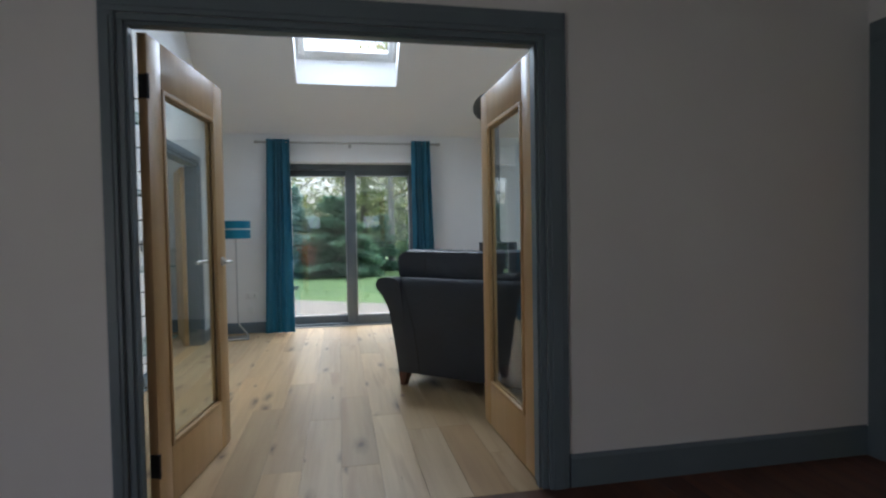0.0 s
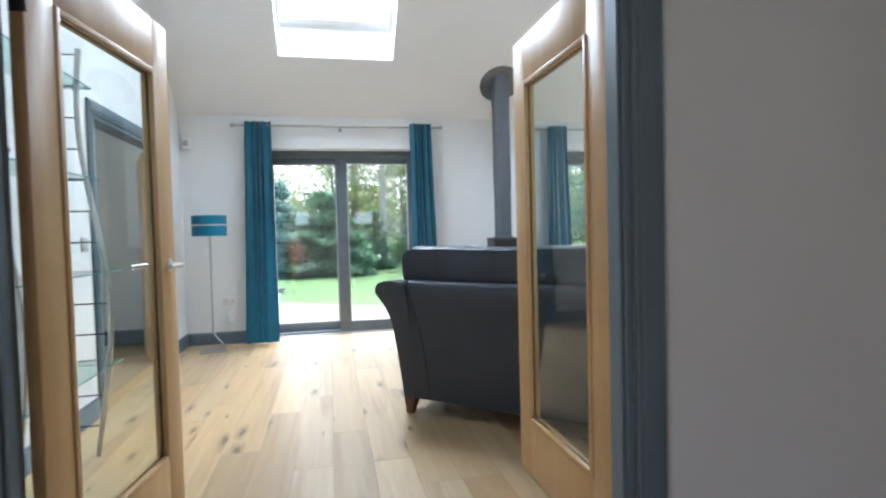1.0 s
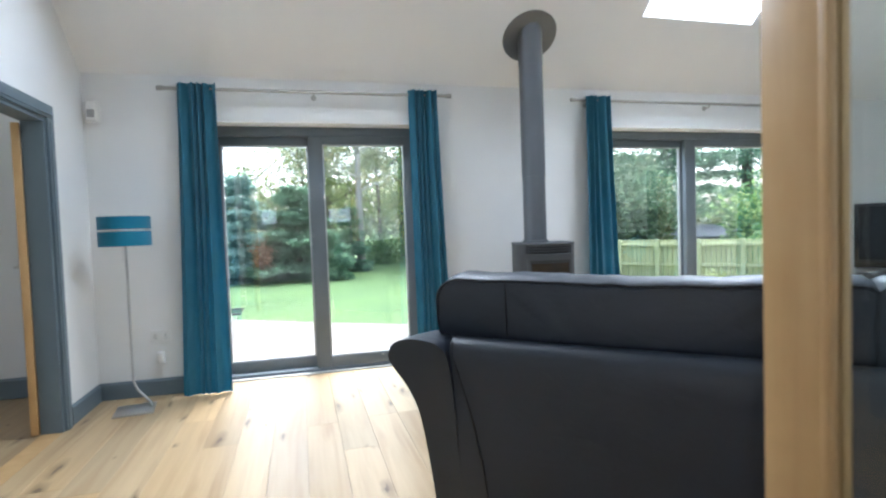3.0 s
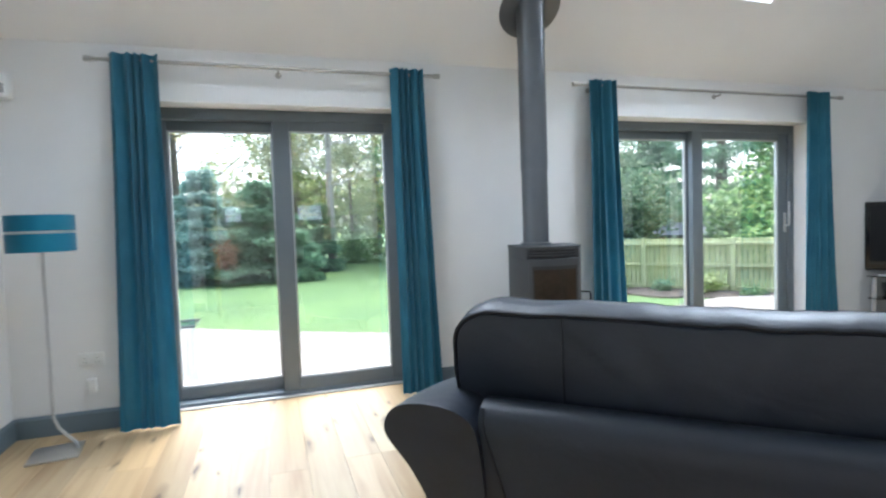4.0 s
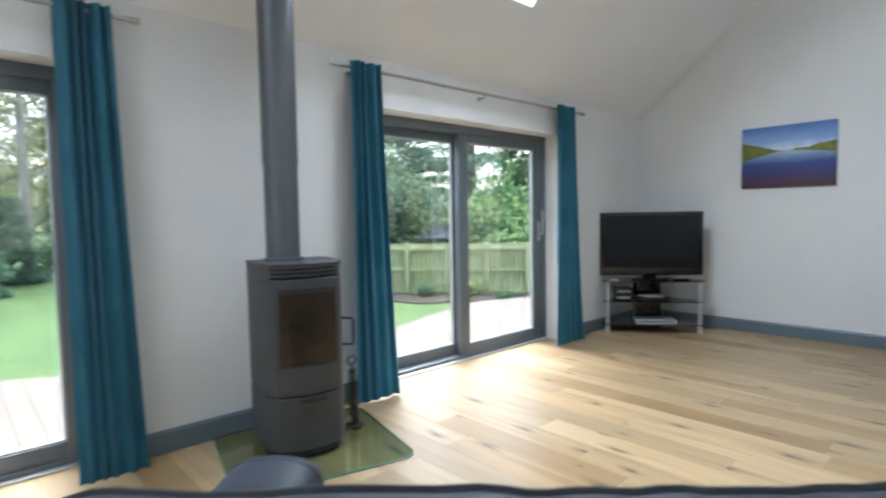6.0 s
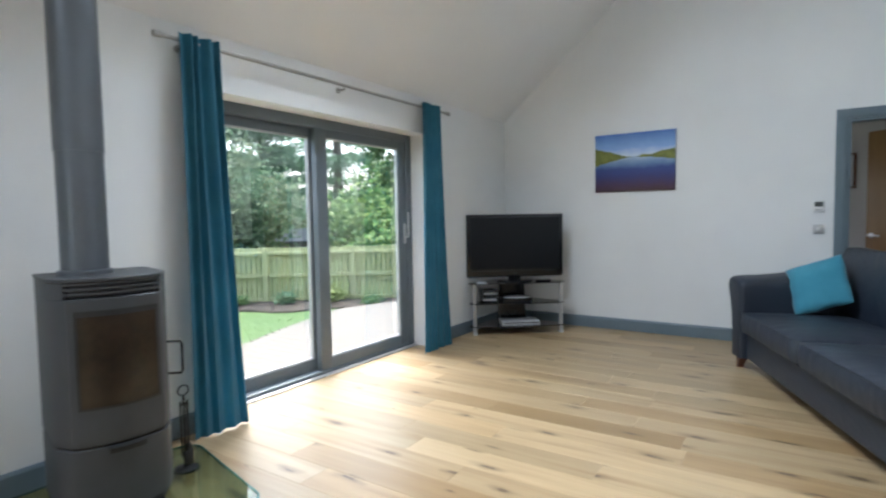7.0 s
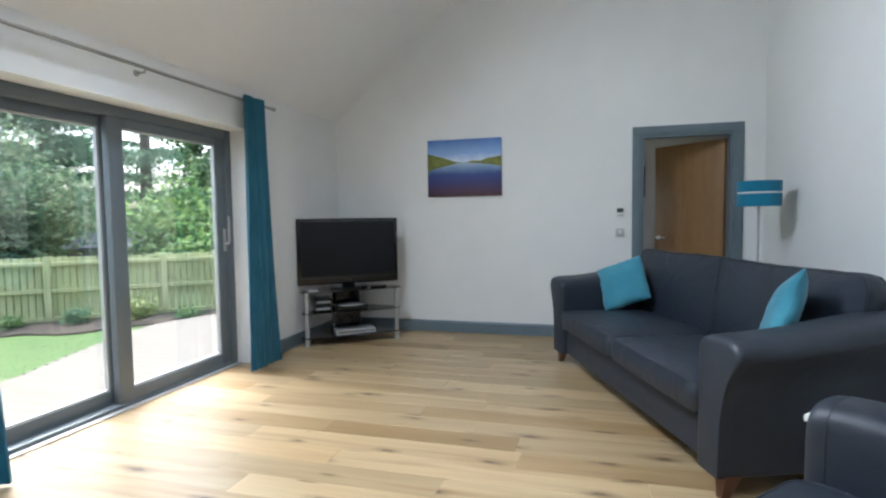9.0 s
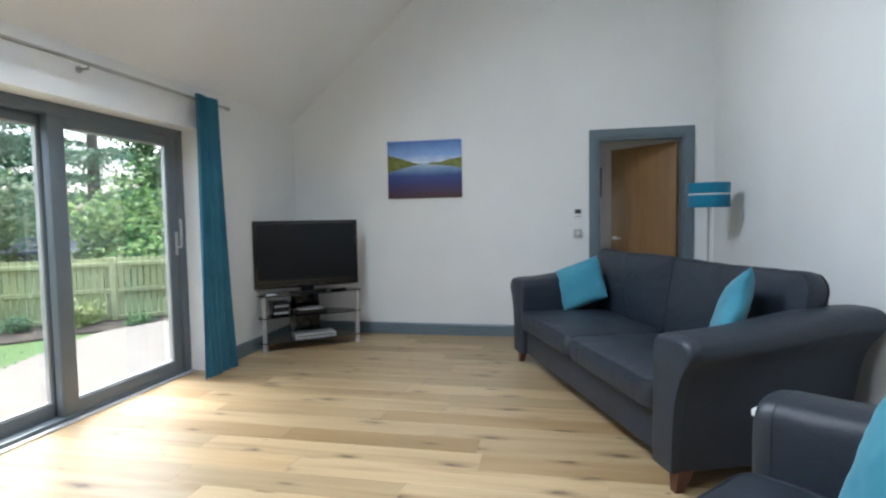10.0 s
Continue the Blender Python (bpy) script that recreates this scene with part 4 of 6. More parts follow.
def scatter_cushion(m, label, seed):
    root = thing("cushion", m, label, "cushion", "turquoise cushions")
    bm = bmesh.new()
    n = 28
    rows = {}
    for s in (1, -1):
        for i in range(n + 1):
            for j in range(n + 1):
                u, v = 2 * i / n - 1, 2 * j / n - 1
                puff = max(0.0, (1 - u * u) * (1 - v * v)) ** 0.45
                pin = 1 - 0.07 * (1 - abs(u) ** 3) * abs(v) ** 2
                pin2 = 1 - 0.07 * (1 - abs(v) ** 3) * abs(u) ** 2
                p = Vector((0.20 * u * pin, 0.20 * v * pin2, s * (0.004 + 0.075 * puff)))
                p += 0.011 * noise.noise_vector(Vector((p.x * 8 + seed, p.y * 8, s * 0.4))) + 0.004 * noise.noise_vector(Vector((p.x * 26, p.y * 26 + seed, s * 0.4)))
                rows[s, i, j] = bm.verts.new(p)
    for s in (1, -1):
        for i in range(n):
            for j in range(n):
                q = [rows[s, i, j], rows[s, i + 1, j], rows[s, i + 1, j + 1], rows[s, i, j + 1]]
                bm.faces.new(q if s > 0 else q[::-1])
    edge = [(i, 0) for i in range(n)] + [(n, j) for j in range(n)] + [(i, n) for i in range(n, 0, -1)] + [(0, j) for j in range(n, 0, -1)]
    for (a, b), (c, d) in zip(edge, edge[1:] + edge[:1]):
        bm.faces.new((rows[1, c, d], rows[1, a, b], rows[-1, a, b], rows[-1, c, d]))
    part("cover", bm, M_CUSHION, root)
    bm = bmesh.new()
    tube(bm, [(-0.14 + 0.28 * k / 10, -0.192 - 0.003 * math.sin(k), 0.0) for k in range(11)], 0.003, 6)
    part("zip", bm, M_SHADE, root)
    return root


MS1, MS2 = pose(S1.x, S1.y, 0, 0, 0, SOFA1_A), pose(S2.x, S2.y, 0, 0, 0, SOFA2_A)
scatter_cushion(MS2 @ pose(0.93, 0.02, 0.725, -66, 0, 40) @ pose(0, 0, 0, 0, 0, 24), "turquoise cotton cushion leaning in the sofa corner", 1)
scatter_cushion(MS2 @ pose(-0.90, -0.02, 0.775, -70, 0, -36) @ pose(0, 0, 0, 0, 0, 33), "turquoise cotton cushion leaning on the sofa arm", 2)
scatter_cushion(MS1 @ pose(0.92, 0.075, 0.66, -66, 0, 58), "turquoise cotton cushion leaning in the sofa corner", 3)


# ---- side table between the sofas ----
side_table = thing("side_table", MS1 @ pose(1.535, 0.492, 0), "small white painted side table between the leather sofas", "side table")
bm = bmesh.new()
box(bm, -0.155, 0.155, -0.185, 0.185, 0.575, 0.60, 0.004)
part("tabletop", bm, M_WHITEPLASTIC, side_table)
for x0 in (-0.145, 0.127):
    bm = bmesh.new()
    box(bm, x0, x0 + 0.018, -0.175, 0.175, 0.0, 0.575, 0.002, 1)
    part("side_panel", bm, M_GREYPLASTIC, side_table, "grey side panel")
bm = bmesh.new()
box(bm, -0.127, 0.127, -0.17, 0.17, 0.16, 0.178, 0.002, 1)
part("shelf", bm, M_WHITEPLASTIC, side_table)


# ---- stove, flue and hearth ----
STOVE_M = pose(2.148, 8.945, -0.0414, 0, 0, -13) @ Matrix.Diagonal((1.032, 1.032, 1.032, 1))
SW, SD, CH = 0.446, 0.40, 0.045      # width, depth, chamfer between side and bowed front


def stove_front(x, off=0.0):
    u = (x + SW / 2 - CH) / (SW - 2 * CH)
    return -SD / 2 - 0.05 * math.sin(math.pi * min(0.999, max(0.001, u))) ** 0.8 - off


def stove_outline(grow=0.0):
    hw, hd = SW / 2 + grow, SD / 2
    pts = [(hw, hd + grow), (-hw, hd + grow), (-hw, -hd + 0.085), (-hw + CH, -hd - grow)]
    n = 16
    for k in range(1, n):
        x = -SW / 2 + CH + (SW - 2 * CH) * k / n
        pts.append((x, stove_front(x, grow)))
    return pts + [(hw - CH, -hd - grow), (hw, -hd + 0.085)]


def stove():
    root = thing("wood_stove", STOVE_M, "grey free-standing wood stove with a bowed glass front", "stove")

    def slab(z0, z1, grow=0.0):
        bm = bmesh.new()
        loft(bm, [[(x, y, z) for x, y in stove_outline(g)] for z, g in ((z0, grow - 0.003), (z0 + 0.003, grow), (z1 - 0.003, grow), (z1, grow - 0.003))])
        return bm

    def curved(x0, x1, z0, z1, off0, off1, n=16):
        bm = bmesh.new()
        rings = []
        for k in range(n + 1):
            x = x0 + (x1 - x0) * k / n
            rings.append([(x, stove_front(x, off0), z0), (x, stove_front(x, off1), z0), (x, stove_front(x, off1), z1), (x, stove_front(x, off0), z1)])
        loft(bm, rings)
        return bm
    part("plinth", slab(0.052, 0.092, -0.02), M_STOVEDARK, root)
    part("ash_drawer", slab(0.092, 0.372), M_STOVE, root, "grey curved drawer front")
    part("drawer_gap", slab(0.372, 0.384, -0.008), M_STOVEDARK, root)
    part("body", slab(0.384, 0.992), M_STOVE, root)
    part("vent_core", slab(0.992, 1.058, -0.022), M_STOVEDARK, root)
    fx = SW / 2 - CH
    for z in (1.006, 1.026, 1.046):
        part("vent_slat", curved(-fx, fx, z, z + 0.010, -0.02, 0.0), M_STOVE, root)
    for sx in (-1, 1):
        bm = bmesh.new()
        cheek = [(sx * SW / 2, SD / 2), (sx * SW / 2, -SD / 2 + 0.085), (sx * fx, -SD / 2), (sx * (fx - 0.012), -SD / 2 + 0.01), (sx * (fx - 0.012), SD / 2)]
        loft(bm, [[(x, y, z) for x, y in cheek] for z in (0.992, 1.058)])
        part("cheek", bm, M_STOVE, root)
    part("top_plate", slab(1.058, 1.075, 0.004), M_STOVE, root)
    door = part("fire_door", curved(-0.172, 0.172, 0.405, 0.985, -0.01, 0.004), M_STOVE, root)
    part("door_recess", curved(-0.150, 0.160, 0.535, 0.942, -0.005, 0.0055), M_STOVEDARK, door)
    part("window_pane", curved(-0.140, 0.148, 0.545, 0.918, -0.005, 0.0075), M_STOVEGLASS, door, "smoked brown fire glass")
    part("drawer_pull", curved(-0.055, 0.085, 0.346, 0.366, -0.005, 0.014), M_STOVEDARK, root)
    bm = bmesh.new()
    tube(bm, [(0.215, -0.13, 0.60), (0.262, -0.165, 0.60), (0.268, -0.17, 0.612), (0.268, -0.17, 0.735), (0.262, -0.165, 0.748), (0.215, -0.13, 0.748)], 0.0055, 8)
    part("handle", bm, M_STOVEDARK, root, "thin iron door handle")
    return root


stove()
FLUE = STOVE_M @ Vector((-0.057, 0.02, 0))
fz = ceil_z(FLUE.y)
flue = thing("flue_pipe", pose(FLUE.x, FLUE.y, 0), "grey steel flue pipe rising through the ceiling", "flue pipe")
bm = bmesh.new()
lathe(bm, [(0.0945, 1.069), (0.0945, 1.63)], 32)
part("lower_pipe", bm, M_FLUE, flue)
bm = bmesh.new()
lathe(bm, [(0.0985, 1.615), (0.0985, 2.54)], 32)
part("upper_pipe", bm, M_FLUE, flue)
bm = bmesh.new()
lathe(bm, [(0.101, 2.535), (0.101, fz + 0.28)], 32)
part("top_pipe", bm, M_FLUE, flue)
bm = bmesh.new()
lathe(bm, [(0.111, 1.0685), (0.111, 1.085), (0.0965, 1.089)], 32)
part("collar", bm, M_FLUE, flue)
bm = bmesh.new()
tilt = math.atan(SLOPE)
lathe(bm, [(0.105, 0.0), (0.225, 0.0), (0.232, 0.006), (0.225, 0.012), (0.105, 0.012)], 40)
bmesh.ops.transform(bm, matrix=Matrix.Translation((0, 0, fz - 0.008)) @ Matrix.Rotation(-tilt, 4, "X") @ Matrix.Diagonal((1, 1.0, 1, 1)), verts=bm.verts)
part("ceiling_plate", bm, M_FLUE, flue, "round grey ceiling plate")

hearth = thing("hearth_plate", pose(2.16, 8.86, 0.0, 0, 0, -13), "clear glass hearth plate under the stove", "hearth plate")
pts = []
for cx, cy, a0 in ((0.47, 0.42, 0), (-0.47, 0.42, 90), (-0.47, -0.42, 180), (0.47, -0.42, 270)):
    for k in range(7):
        a = radians(a0 + 15 * k)
        pts.append((math.copysign(0.38, cx) + 0.09 * math.cos(a), math.copysign(0.36, cy) + 0.09 * math.sin(a)))
bm = bmesh.new()
loft(bm, [[(x, y, 0.010) for x, y in pts], [(x * 0.996, y * 0.996, 0.0115) for x, y in pts]])
part("plate", bm, M_HEARTHGLASS, hearth, "clear glass sheet", False).visible_shadow = False
bm = bmesh.new()
rings = [[(x * s, y * s, z) for x, y in pts] for s, z in ((1.0, 0.001), (1.006, 0.002), (1.006, 0.009), (1.0, 0.010), (0.990, 0.010), (0.990, 0.001))]
loft(bm, rings, loop=True)
part("edge", bm, M_GLASSEDGE, hearth, "green polished glass edge")

tools = thing("fire_tools", pose(2.50, 8.93, 0) @ Matrix.Diagonal((0.85, 0.85, 0.78, 1)), "black iron fire tools on a stand beside the stove", "fire tools")
bm = bmesh.new()
lathe(bm, [(0.075, 0.0), (0.075, 0.012), (0.03, 0.022), (0.012, 0.03)], 22)
part("base", bm, M_STOVEDARK, tools)
bm = bmesh.new()
tube(bm, [(0, 0, 0.02), (0, 0, 0.51)], 0.007, 8)
part("post", bm, M_STOVEDARK, tools)
bm = bmesh.new()
tube(bm, [(0.035 * math.sin(a), 0, 0.54 - 0.035 * math.cos(a)) for a in [2 * math.pi * k / 12 for k in range(12)]], 0.005, 6, loop=True)
part("ring_handle", bm, M_STOVEDARK, tools)
for dx, nm in ((-0.022, "poker"), (0.024, "brush"), (0.0, "shovel")):
    bm = bmesh.new()
    yy = -0.03 if dx == 0 else 0.0
    tube(bm, [(dx, yy, 0.09), (dx, yy, 0.47)], 0.005, 8)
    if nm == "brush":
        lathe(bm, [(0.012, 0.05), (0.022, 0.06), (0.018, 0.16), (0.006, 0.18)], 12, (dx, yy))
    if nm == "shovel":
        box(bm, dx - 0.03, dx + 0.03, yy - 0.006, yy + 0.006, 0.04, 0.14, 0.003)
    tube(bm, [(dx * 0.2, yy * 0.2, 0.44), (dx, yy, 0.46)], 0.004, 6)
    part(nm, bm, M_STOVEDARK, tools)


# ---- floor lamps ----
def floor_lamp(m, height, label):
    root = thing("floor_lamp", m, label, "floor lamp", "turquoise floor lamps")
    bm = bmesh.new()
    box(bm, -0.125, 0.125, -0.125, 0.125, 0.0, 0.014, 0.004)
    part("base", bm, M_STEEL, root, "square brushed steel base plate")
    bm = bmesh.new()
    tube(bm, [(0.105, 0, 0.014), (0.10, 0, 0.05), (0.06, 0, 0.10), (0.02, 0, 0.15), (0, 0, 0.21), (0, 0, height - 0.10)], 0.0085, 10)
    part("stem", bm, M_SILVER, root)
    z0, z1, r = height - 0.205, height, 0.165
    g0, g1 = z0 + 0.102, z0 + 0.117
    for a, b in ((z0, g0), (g1, z1)):
        bm = bmesh.new()
        lathe(bm, [(r, a), (r, b), (r - 0.003, b), (r - 0.003, a)], 40, caps=False)
        loft(bm, [[(rr * math.cos(2 * math.pi * i / 40), rr * math.sin(2 * math.pi * i / 40), a) for i in range(40)] for rr in (r - 0.003, r)], caps=False)
        part("shade", bm, M_SHADE, root, "turquoise cloth drum shade")
    bm = bmesh.new()
    lathe(bm, [(r - 0.006, g0 - 0.004), (r - 0.006, g1 + 0.004), (r - 0.009, g1 + 0.004), (r - 0.009, g0 - 0.004)], 40, caps=False)
    part("shade_band", bm, M_WHITEPLASTIC, root, "white band between the shade tiers")
    bm = bmesh.new()
    for k in range(3):
        a = 2 * math.pi * k / 3
        tube(bm, [(0, 0, z0 + 0.06), (math.cos(a) * (r - 0.004), math.sin(a) * (r - 0.004), z0 + 0.03)], 0.0025, 6)
    lathe(bm, [(0.018, z0 + 0.02), (0.018, z0 + 0.08)], 14)
    part("shade_holder", bm, M_STEEL, root)
    bm = bmesh.new()
    lathe(bm, [(0.004, z0 + 0.08), (0.014, z0 + 0.085), (0.028, z0 + 0.12), (0.024, z0 + 0.15), (0.008, z0 + 0.165)], 16)
    part("bulb", bm, M_WHITEPLASTIC, root, "unlit white bulb")
    bm = bmesh.new()
    tube(bm, [(-0.02, 0.0, z0 + 0.02), (-0.022, 0.0, z0 - 0.06), (-0.022, 0, z0 - 0.10)], 0.0015, 5)
    part("pull_cord", bm, M_STEEL, root)
    return root


floor_lamp(pose(-1.005, 9.0, 0, 0, 0, 8), 1.375, "steel floor lamp with a turquoise two-tier shade, in the corner")
floor_lamp(pose(6.14, 5.08, 0, 0, 0, 30), 1.575, "steel floor lamp with a turquoise two-tier shade, behind the sofa")


# ---- television and its stand ----
TV_M = pose(6.43, 8.94, 0.0, 0, 0, -51.7)     # local -y faces the room


def tv_stand():
    root = thing("tv_stand", TV_M, "black glass corner stand with silver posts", "tv stand")
    for z, w in ((0.560, 1.08), (0.337, 1.06), (0.085, 1.06)):
        bm = bmesh.new()
        pts = [(-w / 2, -0.14), (-w / 2 + 0.05, -0.19), (0, -0.225), (w / 2 - 0.05, -0.19), (w / 2, -0.14), (w / 2 - 0.02, -0.06), (0.22, 0.20), (-0.22, 0.20), (-w / 2 + 0.02, -0.06)]
        loft(bm, [[(x, y, z + d) for x, y in pts] for d in (0.0, 0.008)])
        part("shelf", bm, M_BLACKGLASS, root, "black glass shelf", False)
    for x in (-0.475, 0.485):
        bm = bmesh.new()
        lathe(bm, [(0.028, 0.0), (0.028, 0.02), (0.020, 0.03), (0.023, 0.04), (0.023, 0.559)], 16, (x, -0.15))
        part("post", bm, M_SILVER, root, "satin silver post")
    bm = bmesh.new()
    loft(bm, [[(x * w, y, z) for x, y in ((-0.17, 0.165), (-0.10, 0.135), (0.10, 0.135), (0.17, 0.165), (0.17, 0.185), (-0.17, 0.185))] for z, w in ((0.0, 1.0), (0.30, 0.92), (0.559, 0.86))])
    part("back_panel", bm, M_TVBLACK, root, "black cable panel")
    for k, (x, sway) in enumerate(((-0.11, 0.03), (-0.04, -0.035), (0.05, 0.04), (0.10, -0.02))):
        bm = bmesh.new()
        tube(bm, [(x, 0.06, 0.552), (x + sway, 0.075, 0.49), (x - sway, 0.085, 0.42), (x + 0.5 * sway, 0.07, 0.35)], 0.006, 6)
        tube(bm, [(x, 0.06, 0.330), (x - sway, 0.08, 0.26), (x + sway, 0.075, 0.18), (x, 0.06, 0.10)], 0.006, 6)
        part("cable", bm, M_TVBLACK, root, "black hanging cable")
    return root


tv_stand()
tv = thing("television", TV_M @ pose(0, 0.0, 0.569), "black flat-screen television, switched off", "television")
bm = bmesh.new()
loft(bm, [[(0.20 * s * math.cos(a), -0.01 + 0.11 * s * math.sin(a), z) for a in [2 * math.pi * k / 28 for k in range(28)]] for z, s in ((0.0, 1.0), (0.008, 1.0), (0.014, 0.94))])
part("foot", bm, M_TVBLACK, tv)
bm = bmesh.new()
box(bm, -0.07, 0.07, 0.0, 0.03, 0.012, 0.13, 0.006)
part("neck", bm, M_TVBLACK, tv)
bm = bmesh.new()
box(bm, -0.545, 0.545, -0.035, 0.03, 0.049, 0.749, 0.010, 3)
box(bm, -0.34, 0.34, 0.03, 0.085, 0.134, 0.614, 0.02, 3)
case = part("casing", bm, M_TVBLACK, tv)
bm = bmesh.new()
box(bm, -0.505, 0.505, -0.0375, -0.034, 0.139, 0.714)
part("screen", bm, M_TVSCREEN, case, "matt dark screen", False)
bm = bmesh.new()
box(bm, -0.515, 0.515, -0.037, -0.0345, 0.120, 0.124)
box(bm, -0.02, 0.02, -0.0365, -0.0345, 0.086, 0.096)
part("bezel_line", bm, M_LCD, case, "thin silver line and maker's mark")


def av_box(name, m, w, d, h, front_mat, label):
    root = thing(name, m, label, "media player")
    bm = bmesh.new()
    box(bm, -w / 2, w / 2, -d / 2, d / 2, 0.0, h, 0.005)
    part("casing", bm, front_mat, root)
    bm = bmesh.new()
    box(bm, -w / 2 + 0.02, w / 2 - 0.02, -d / 2 - 0.002, -d / 2 + 0.002, h * 0.55, h * 0.72)
    part("slot", bm, M_TVBLACK, root, "black disc slot")
    if front_mat is M_TVBLACK:
        bm = bmesh.new()
        loft(bm, [[(w * 0.44 * u, -d / 2 + 0.012 - 0.03 * (1 - u * u), h + z), (w * 0.44 * u, d * 0.3, h + z), (w * 0.44 * u, d * 0.3, h - 0.004), (w * 0.44 * u, -d / 2 + 0.012 - 0.03 * (1 - u * u), h - 0.004)] for u, z in ((-1, 0.002), (-0.5, 0.007), (0, 0.009), (0.5, 0.007), (1, 0.002))])
        part("lid", bm, M_SILVER, root, "silver curved lid")
    return root


av_box("video_recorder", TV_M @ pose(0.03, -0.07, 0.093), 0.42, 0.22, 0.052, M_SILVER, "silver video recorder on the lowest glass shelf")
av_box("set_top_box", TV_M @ pose(0.0, -0.06, 0.345), 0.32, 0.20, 0.055, M_TVBLACK, "black set-top box on the middle glass shelf")
remote = thing("remote_control", TV_M @ pose(0.30, -0.10, 0.568, 0, 0, 20), "black remote control on the stand", "remote control")
bm = bmesh.new()
box(bm, -0.09, 0.09, -0.022, 0.022, 0.0, 0.018, 0.006)
part("casing", bm, M_TVBLACK, remote)
note = thing("wifi_card", TV_M @ pose(-0.40, -0.13, 0.568, 0, 0, 10), "small white card lying on the stand", "card")
bm = bmesh.new()
box(bm, -0.045, 0.045, -0.03, 0.03, 0.0, 0.012, 0.003)
part("card", bm, M_WHITEPLASTIC, note)
for k, z in enumerate((0.345, 0.415)):
    bx = thing("disc_box", TV_M @ pose(-0.30, 0.0, z, 0, 0, 4 * k), "black plastic box with a grey front on the middle shelf", "box", "plastic boxes")
    bm = bmesh.new()
    box(bm, -0.09, 0.09, -0.10, 0.10, 0.0, 0.07, 0.005)
    part("case", bm, M_TVBLACK, bx)
    bm = bmesh.new()
    box(bm, -0.075, 0.075, -0.102, -0.099, 0.018, 0.042)
    part("front", bm, M_GREYPLASTIC, bx, "grey front strip")

# ---- picture on the east wall ----
PIC_Y0, PIC_Y1, PIC_Z0, PIC_Z1 = 7.37, 8.215, 1.545, 2.18
pm, pnt, pb = nodes_of("lake_landscape_print")
tc = tex_coord(pnt, (1 / (PIC_Y1 - PIC_Y0), 1, 1 / (PIC_Z1 - PIC_Z0)))
sepx = pnt.nodes.new("ShaderNodeSeparateXYZ")
pnt.links.new(tc.outputs[0], sepx.inputs[0])
wob = noise_tex(pnt, tc, 9.0, 4.0)


def math_node(op, a, b=None, c=None):
    n = pnt.nodes.new("ShaderNodeMath")
    n.operation = op
    for i, v in enumerate((a, b, c)):
        if v is None:
            continue
        if isinstance(v, (int, float)):
            n.inputs[i].default_value = v
        else:
            pnt.links.new(v, n.inputs[i])
    return n.outputs[0]


def mix_rgb(fac, a, b):
    n = pnt.nodes.new("ShaderNodeMix")
    n.data_type = "RGBA"
    pnt.links.new(fac, n.inputs[0])
    for i, v in ((6, a), (7, b)):
        if isinstance(v, tuple):
            n.inputs[i].default_value = (*v, 1)
        else:
            pnt.links.new(v, n.inputs[i])
    return n.outputs[2]


px, pz = sepx.outputs["X"], sepx.outputs["Z"]
skyr = ramp(pnt, [(0.62, (0.62, 0.70, 0.80)), (0.75, (0.25, 0.40, 0.70)), (1.0, (0.08, 0.18, 0.48))])
pnt.links.new(math_node("MULTIPLY_ADD", wob.outputs["Fac"], 0.12, math_node("SUBTRACT", pz, 0.06)), skyr.inputs["Fac"])
lake = ramp(pnt, [(0.0, (0.085, 0.045, 0.045)), (0.11, (0.08, 0.045, 0.10)), (0.26, (0.05, 0.055, 0.19)), (0.40, (0.045, 0.08, 0.26)), (0.48, (0.16, 0.26, 0.46)), (0.60, (0.42, 0.52, 0.64))])
pnt.links.new(math_node("MULTIPLY_ADD", wob.outputs["Fac"], 0.10, math_node("SUBTRACT", pz, 0.05)), lake.inputs["Fac"])
shore = 0.60
col = mix_rgb(math_node("GREATER_THAN", pz, shore), lake.outputs["Color"], skyr.outputs["Color"])
off = math_node("SUBTRACT", px, 0.50)
slope = math_node("MULTIPLY_ADD", math_node("GREATER_THAN", off, 0.0), -0.2, 0.48)
lift = math_node("MULTIPLY_ADD", math_node("POWER", math_node("ABSOLUTE", off), 1.3), slope, math_node("MULTIPLY_ADD", wob.outputs["Fac"], 0.10, -0.055))
up = math_node("SUBTRACT", pz, shore - 0.01)
hill = math_node("MULTIPLY", math_node("LESS_THAN", up, lift), math_node("GREATER_THAN", up, math_node("MULTIPLY", lift, -0.75)))
hillc = ramp(pnt, [(0.3, (0.10, 0.12, 0.02)), (0.7, (0.24, 0.25, 0.05))])
pnt.links.new(wob.outputs["Fac"], hillc.inputs["Fac"])
col = mix_rgb(hill, col, hillc.outputs["Color"])
pnt.links.new(col, pb.inputs["Base Color"])
put_in(pb, Roughness=0.55)
pic = thing("canvas_picture", pose(XR, PIC_Y1, PIC_Z0, 0, 0, -90), "frameless canvas print of a lake between green hills", "picture")
bm = bmesh.new()
box(bm, 0.0, PIC_Y1 - PIC_Y0, -0.022, -0.001, 0.0, PIC_Z1 - PIC_Z0, 0.003)
part("canvas", bm, pm, pic)


# ---- small fixtures ----
def plate(name, m, w, h, label, category, mat=M_WHITEPLASTIC):
    root = thing(name, m, label, category)
    bm = bmesh.new()
    box(bm, -w / 2, w / 2, -0.011, -0.001, -h / 2, h / 2, 0.003)
    part("plate", bm, mat, root)
    return root


